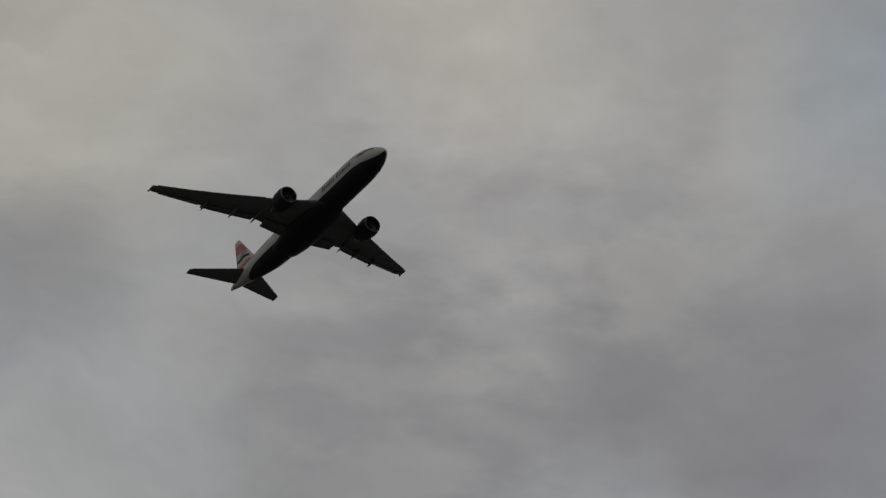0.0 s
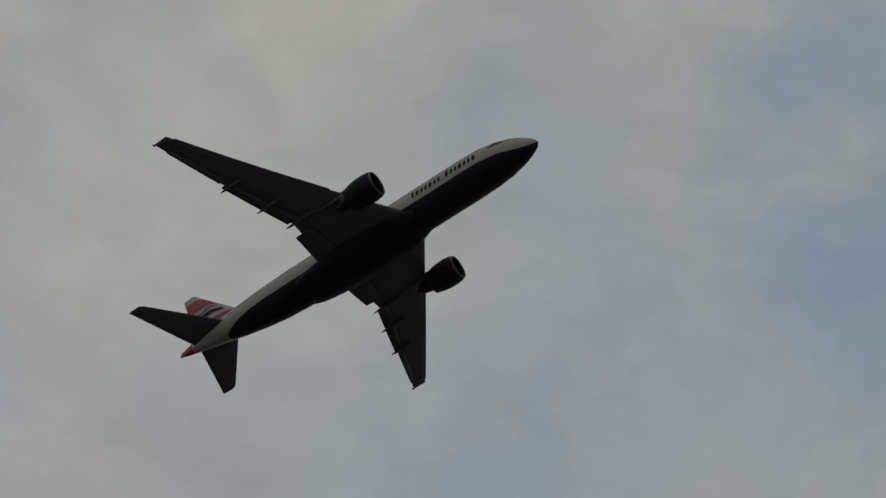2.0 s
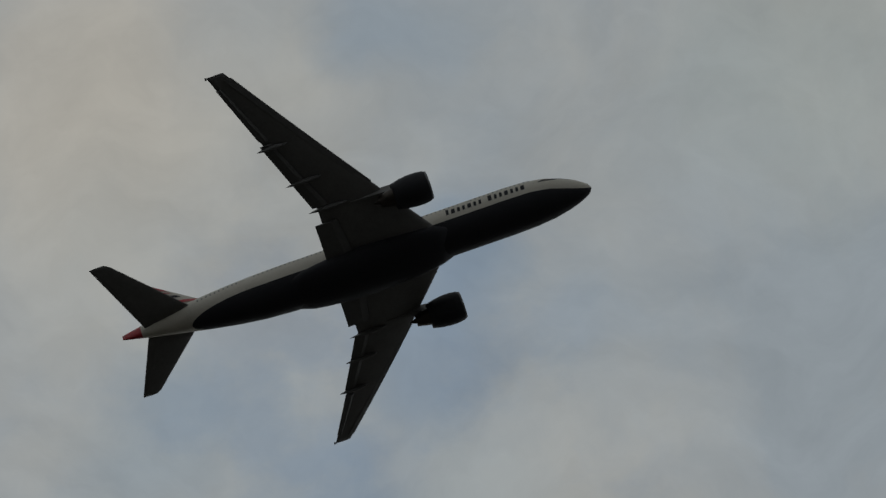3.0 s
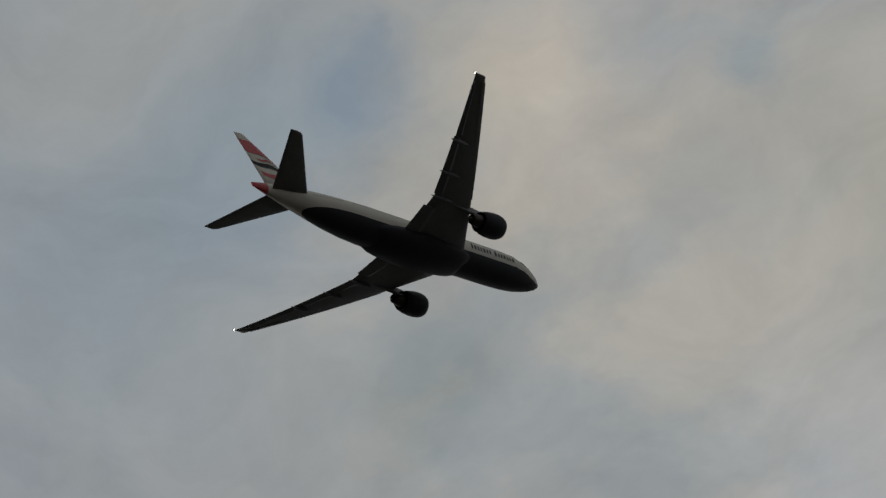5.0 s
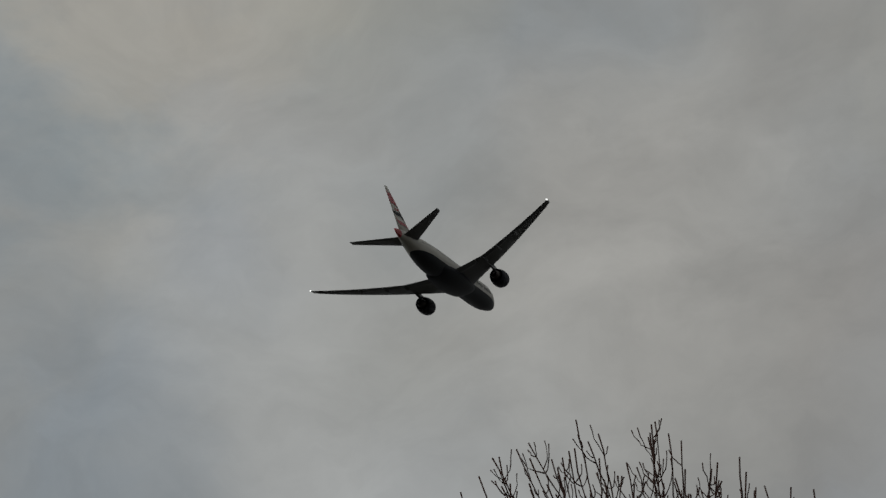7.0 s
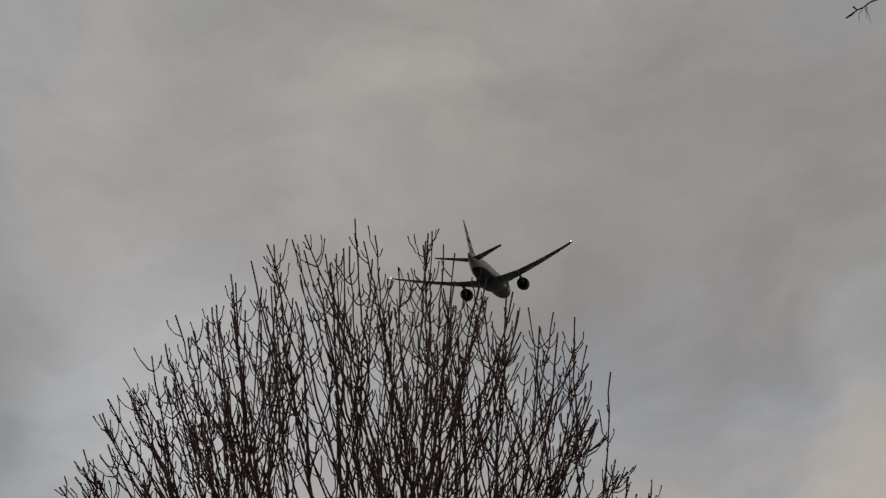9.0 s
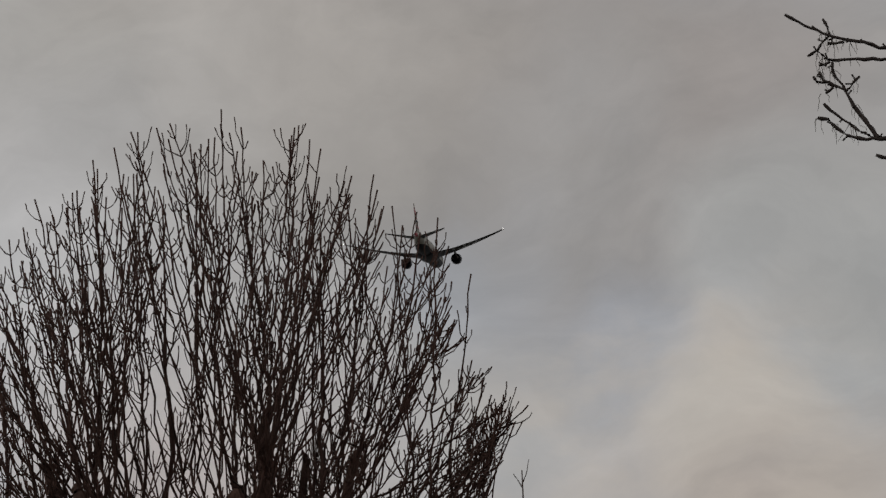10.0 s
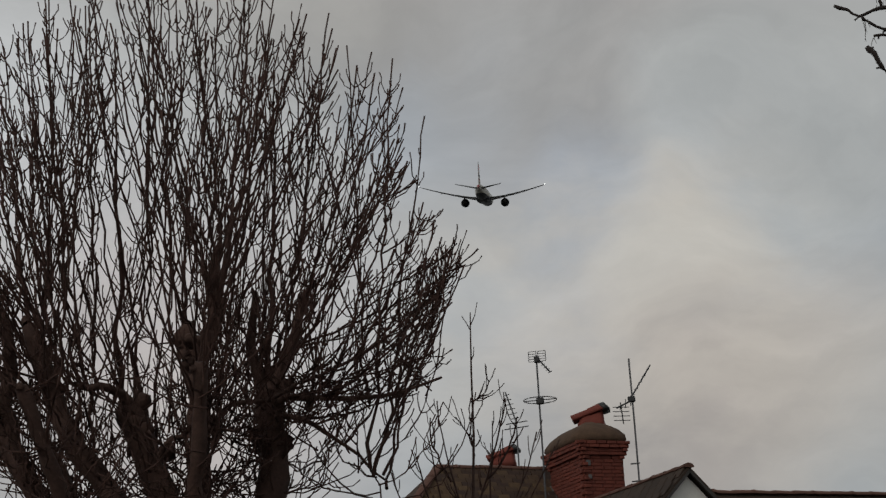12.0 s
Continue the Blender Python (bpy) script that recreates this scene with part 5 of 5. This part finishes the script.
    bough([(-4.14, 8.09), (-4.27, 8.19), (-4.35, 8.22), (-4.39, 8.26)], 0.012, 0.009)
    bough([(-3.65, 7.55), (-3.65, 7.72), (-3.70, 7.85), (-3.77, 8.02), (-3.78, 8.08)], 0.018, 0.009, 2)
    bough([(-1.2, -0.3, 7.0), (-2.6, -0.6, 7.3), (-3.59, 7.40), (-3.70, 7.37), (-3.81, 7.33), (-3.90, 7.40), (-3.99, 7.46)], 0.045, 0.011)
    bough([(-3.0, -0.6, 7.2), (-3.62, 7.21), (-3.74, 7.27), (-3.80, 7.33)], 0.016, 0.009, 2)
    bough([(-0.15, 0, 6.2), (-1.8, -0.4, 6.45), (-3.0, -0.6, 6.65), (-3.64, 6.84), (-3.73, 7.00), (-3.78, 7.06)], 0.05, 0.017)
    bough([(-0.1, 0, 8.2), (-1.5, -0.3, 9.3), (-3.0, -0.5, 9.75), (-4.46, 9.85), (-4.70, 9.84), (-4.97, 9.76)], 0.03, 0.006, 0.3)
    bough([(0.0, 0, 6.0), (1.4, 0.4, 7.2), (2.8, 0.5, 7.8), (3.9, 0.6, 8.8)], 0.08, 0.012)
    bough([(0.0, 0, 7.2), (0.5, 1.4, 8.2), (0.8, 2.7, 8.9), (1.2, 3.6, 9.6)], 0.07, 0.012)
    bough([(0.0, 0, 8.6), (0.9, -0.8, 9.6), (1.8, -1.4, 10.2)], 0.05, 0.012)
    # short spurs and links
    for a, b in (((-4.20, 8.63), (-4.23, 8.79)), ((-4.19, 8.63), (-4.32, 8.50)), ((-4.09, 8.53), (-4.22, 8.55)), ((-4.30, 8.21), (-4.33, 8.30)), ((-4.23, 8.14), (-4.30, 8.11)), ((-4.14, 8.09), (-4.02, 8.19)),
                 ((-3.67, 7.75), (-3.67, 7.93)), ((-3.56, 7.54), (-3.52, 7.96)), ((-3.66, 7.53), (-3.62, 7.40)), ((-3.54, 8.47), (-3.63, 8.65)), ((-4.23, 8.38), (-4.32, 8.36)), ((-3.55, 7.14), (-3.71, 7.16))):
        mid = ((a[0] + b[0]) / 2 + rnd.gauss(0, 0.008), (a[1] + b[1]) / 2 + rnd.gauss(0, 0.008))
        bough([a, mid, b], 0.011, 0.0085)
    o = from_lists("lichen", hang_v, hang_f, LICHEN, tree, "wispy hanging lichen")
    tagged(o, kind="stuff")


build_near_tree()

# ---- the gull: x forward, y to its left ----


def build_gull():
    bird = thing("gull", pose(-50, 60, 14), "dark gull flapping across the grey sky", "bird")
    rr = []
    for x, r, z in ((0.22, 0.012, 0.0), (0.18, 0.03, 0.005), (0.12, 0.042, 0.0), (0.02, 0.052, -0.005), (-0.08, 0.045, -0.005), (-0.17, 0.028, 0.0), (-0.22, 0.015, 0.005)):
        rr.append([(x, r * math.cos(w), z + r * 0.9 * math.sin(w)) for w in [2 * math.pi * k / 12 for k in range(12)]])
    part("body", loft(rr), FEATHER, bird, smooth=True)
    bm = bmesh.new()
    bmesh.ops.create_uvsphere(bm, u_segments=10, v_segments=8, radius=0.042)
    h = part("head", bm, PALE_FEATHER, bird, "pale head", True)
    h.matrix_basis = pose(0.225, 0, 0.012)
    part("beak", loft([[(0.26, -0.01, 0.012), (0.26, 0.01, 0.012), (0.26, 0, 0.0)], [(0.315, -0.002, 0.002), (0.315, 0.002, 0.002), (0.315, 0, -0.004)]]), BEAK, bird)
    part("tail", loft([[(-0.18, -0.03, 0.008), (-0.18, 0.03, 0.008), (-0.18, 0.03, -0.004), (-0.18, -0.03, -0.004)], [(-0.30, -0.05, 0.006), (-0.30, 0.05, 0.006), (-0.30, 0.05, 0.0), (-0.30, -0.05, 0.0)]]), FEATHER, bird)
    wings = []
    for s in (1, -1):
        rr = []
        for y, x0, x1, t in ((0.0, 0.08, -0.07, 0.018), (0.12, 0.11, -0.03, 0.014), (0.24, 0.13, 0.01, 0.010)):
            rr.append([(x0, s * y, 0), ((x0 * 2 + x1) / 3, s * y, t), (x1, s * y, 0.002), ((x0 * 2 + x1) / 3, s * y, -t * 0.4)])
        inner = part("wing", loft(rr), FEATHER, bird, "long dark wing", True)
        rr = []
        for y, x0, x1, t in ((0.0, 0.13, 0.01, 0.010), (0.12, 0.09, -0.01, 0.008), (0.24, 0.01, -0.06, 0.005), (0.33, -0.07, -0.09, 0.002)):
            rr.append([(x0, s * y, 0), ((x0 * 2 + x1) / 3, s * y, t), (x1, s * y, 0.001), ((x0 * 2 + x1) / 3, s * y, -t * 0.4)])
        outer = part("wing_tip", loft(rr), FEATHER, inner, "black pointed wing tip", True)
        wings.append((s, inner, outer))
    return bird, wings


gull, gull_wings = build_gull()


def motions():
    walk(airliner, [
        (0, pose(-138.25, -285.32, 163.25, -1.27, -11.02, 93.84)),
        (1, pose(-139.90, -193.93, 173.11, -1.49, -11.25, 93.92)),
        (2, pose(-140.97, -101.69, 183.08, -1.66, -11.43, 93.97)),
        (3, pose(-141.48, -8.60, 193.15, -1.75, -11.57, 93.99)),
        (4, pose(-141.43, 85.33, 203.33, -1.75, -11.68, 93.99)),
        (5, pose(-140.80, 180.12, 213.61, -1.64, -11.77, 93.98)),
        (6, pose(-139.61, 275.75, 224.00, -1.41, -11.84, 93.94)),
        (6.5, pose(-138.81, 323.88, 229.23, -1.24, -11.87, 93.92)),
        (7, pose(-137.86, 372.22, 234.60, -1.60, -12.00, 93.75)),
        (8, pose(-135.20, 469.50, 245.50, -2.45, -12.38, 93.30)),
        (8.5, pose(-134.16, 518.12, 251.27, -2.53, -12.53, 93.23)),
        (9, pose(-132.39, 567.20, 257.09, -1.81, -12.48, 93.33)),
        (9.5, pose(-131.20, 617.00, 261.45, 0.45, -12.11, 93.76)),
        (10, pose(-129.19, 666.74, 266.59, 1.14, -12.10, 93.75)),
        (11, pose(-125.17, 766.60, 277.51, 2.26, -12.19, 93.71)),
        (12, pose(-120.58, 867.31, 288.52, 3.61, -12.30, 93.68)),
    ])
    way = dict(rx=0, ry=6, rz=-62)
    walk(gull, [
        (0, pose(-62, 76, 11, **way)), (3, pose(-36, 57, 13, **way)), (5, pose(-18.5, 41.5, 14.5, **way)), (5.8, pose(-11.3, 34.5, 16.4, **way)),
        (6.2, pose(-8.12, 30.44, 18.37, **way)), (6.3, pose(-7.39, 29.80, 18.53, **way)), (6.4, pose(-6.39, 29.21, 18.86, **way)), (6.5, pose(-5.11, 28.65, 19.69, **way)), (6.6, pose(-4.17, 27.99, 20.06, **way)), (6.7, pose(-3.32, 27.30, 20.36, **way)),
        (7.4, pose(1.6, 22.5, 24.5, **way)), (9, pose(14, 8, 28, **way)), (12, pose(40, -18, 31, **way)),
    ])
    # three beats of the wings in every 0.3 s
    up, bend = (-12, 24, 32), (-34, -58, -12)
    for s, inner, outer in gull_wings:
        walk(inner, [(k / 10, pose(0, s * 0.04, 0.03, s * up[(k - 62) % 3])) for k in range(121)])
        walk(outer, [(k / 10, pose(0, s * 0.24, 0, s * bend[(k - 62) % 3])) for k in range(121)])


motions()
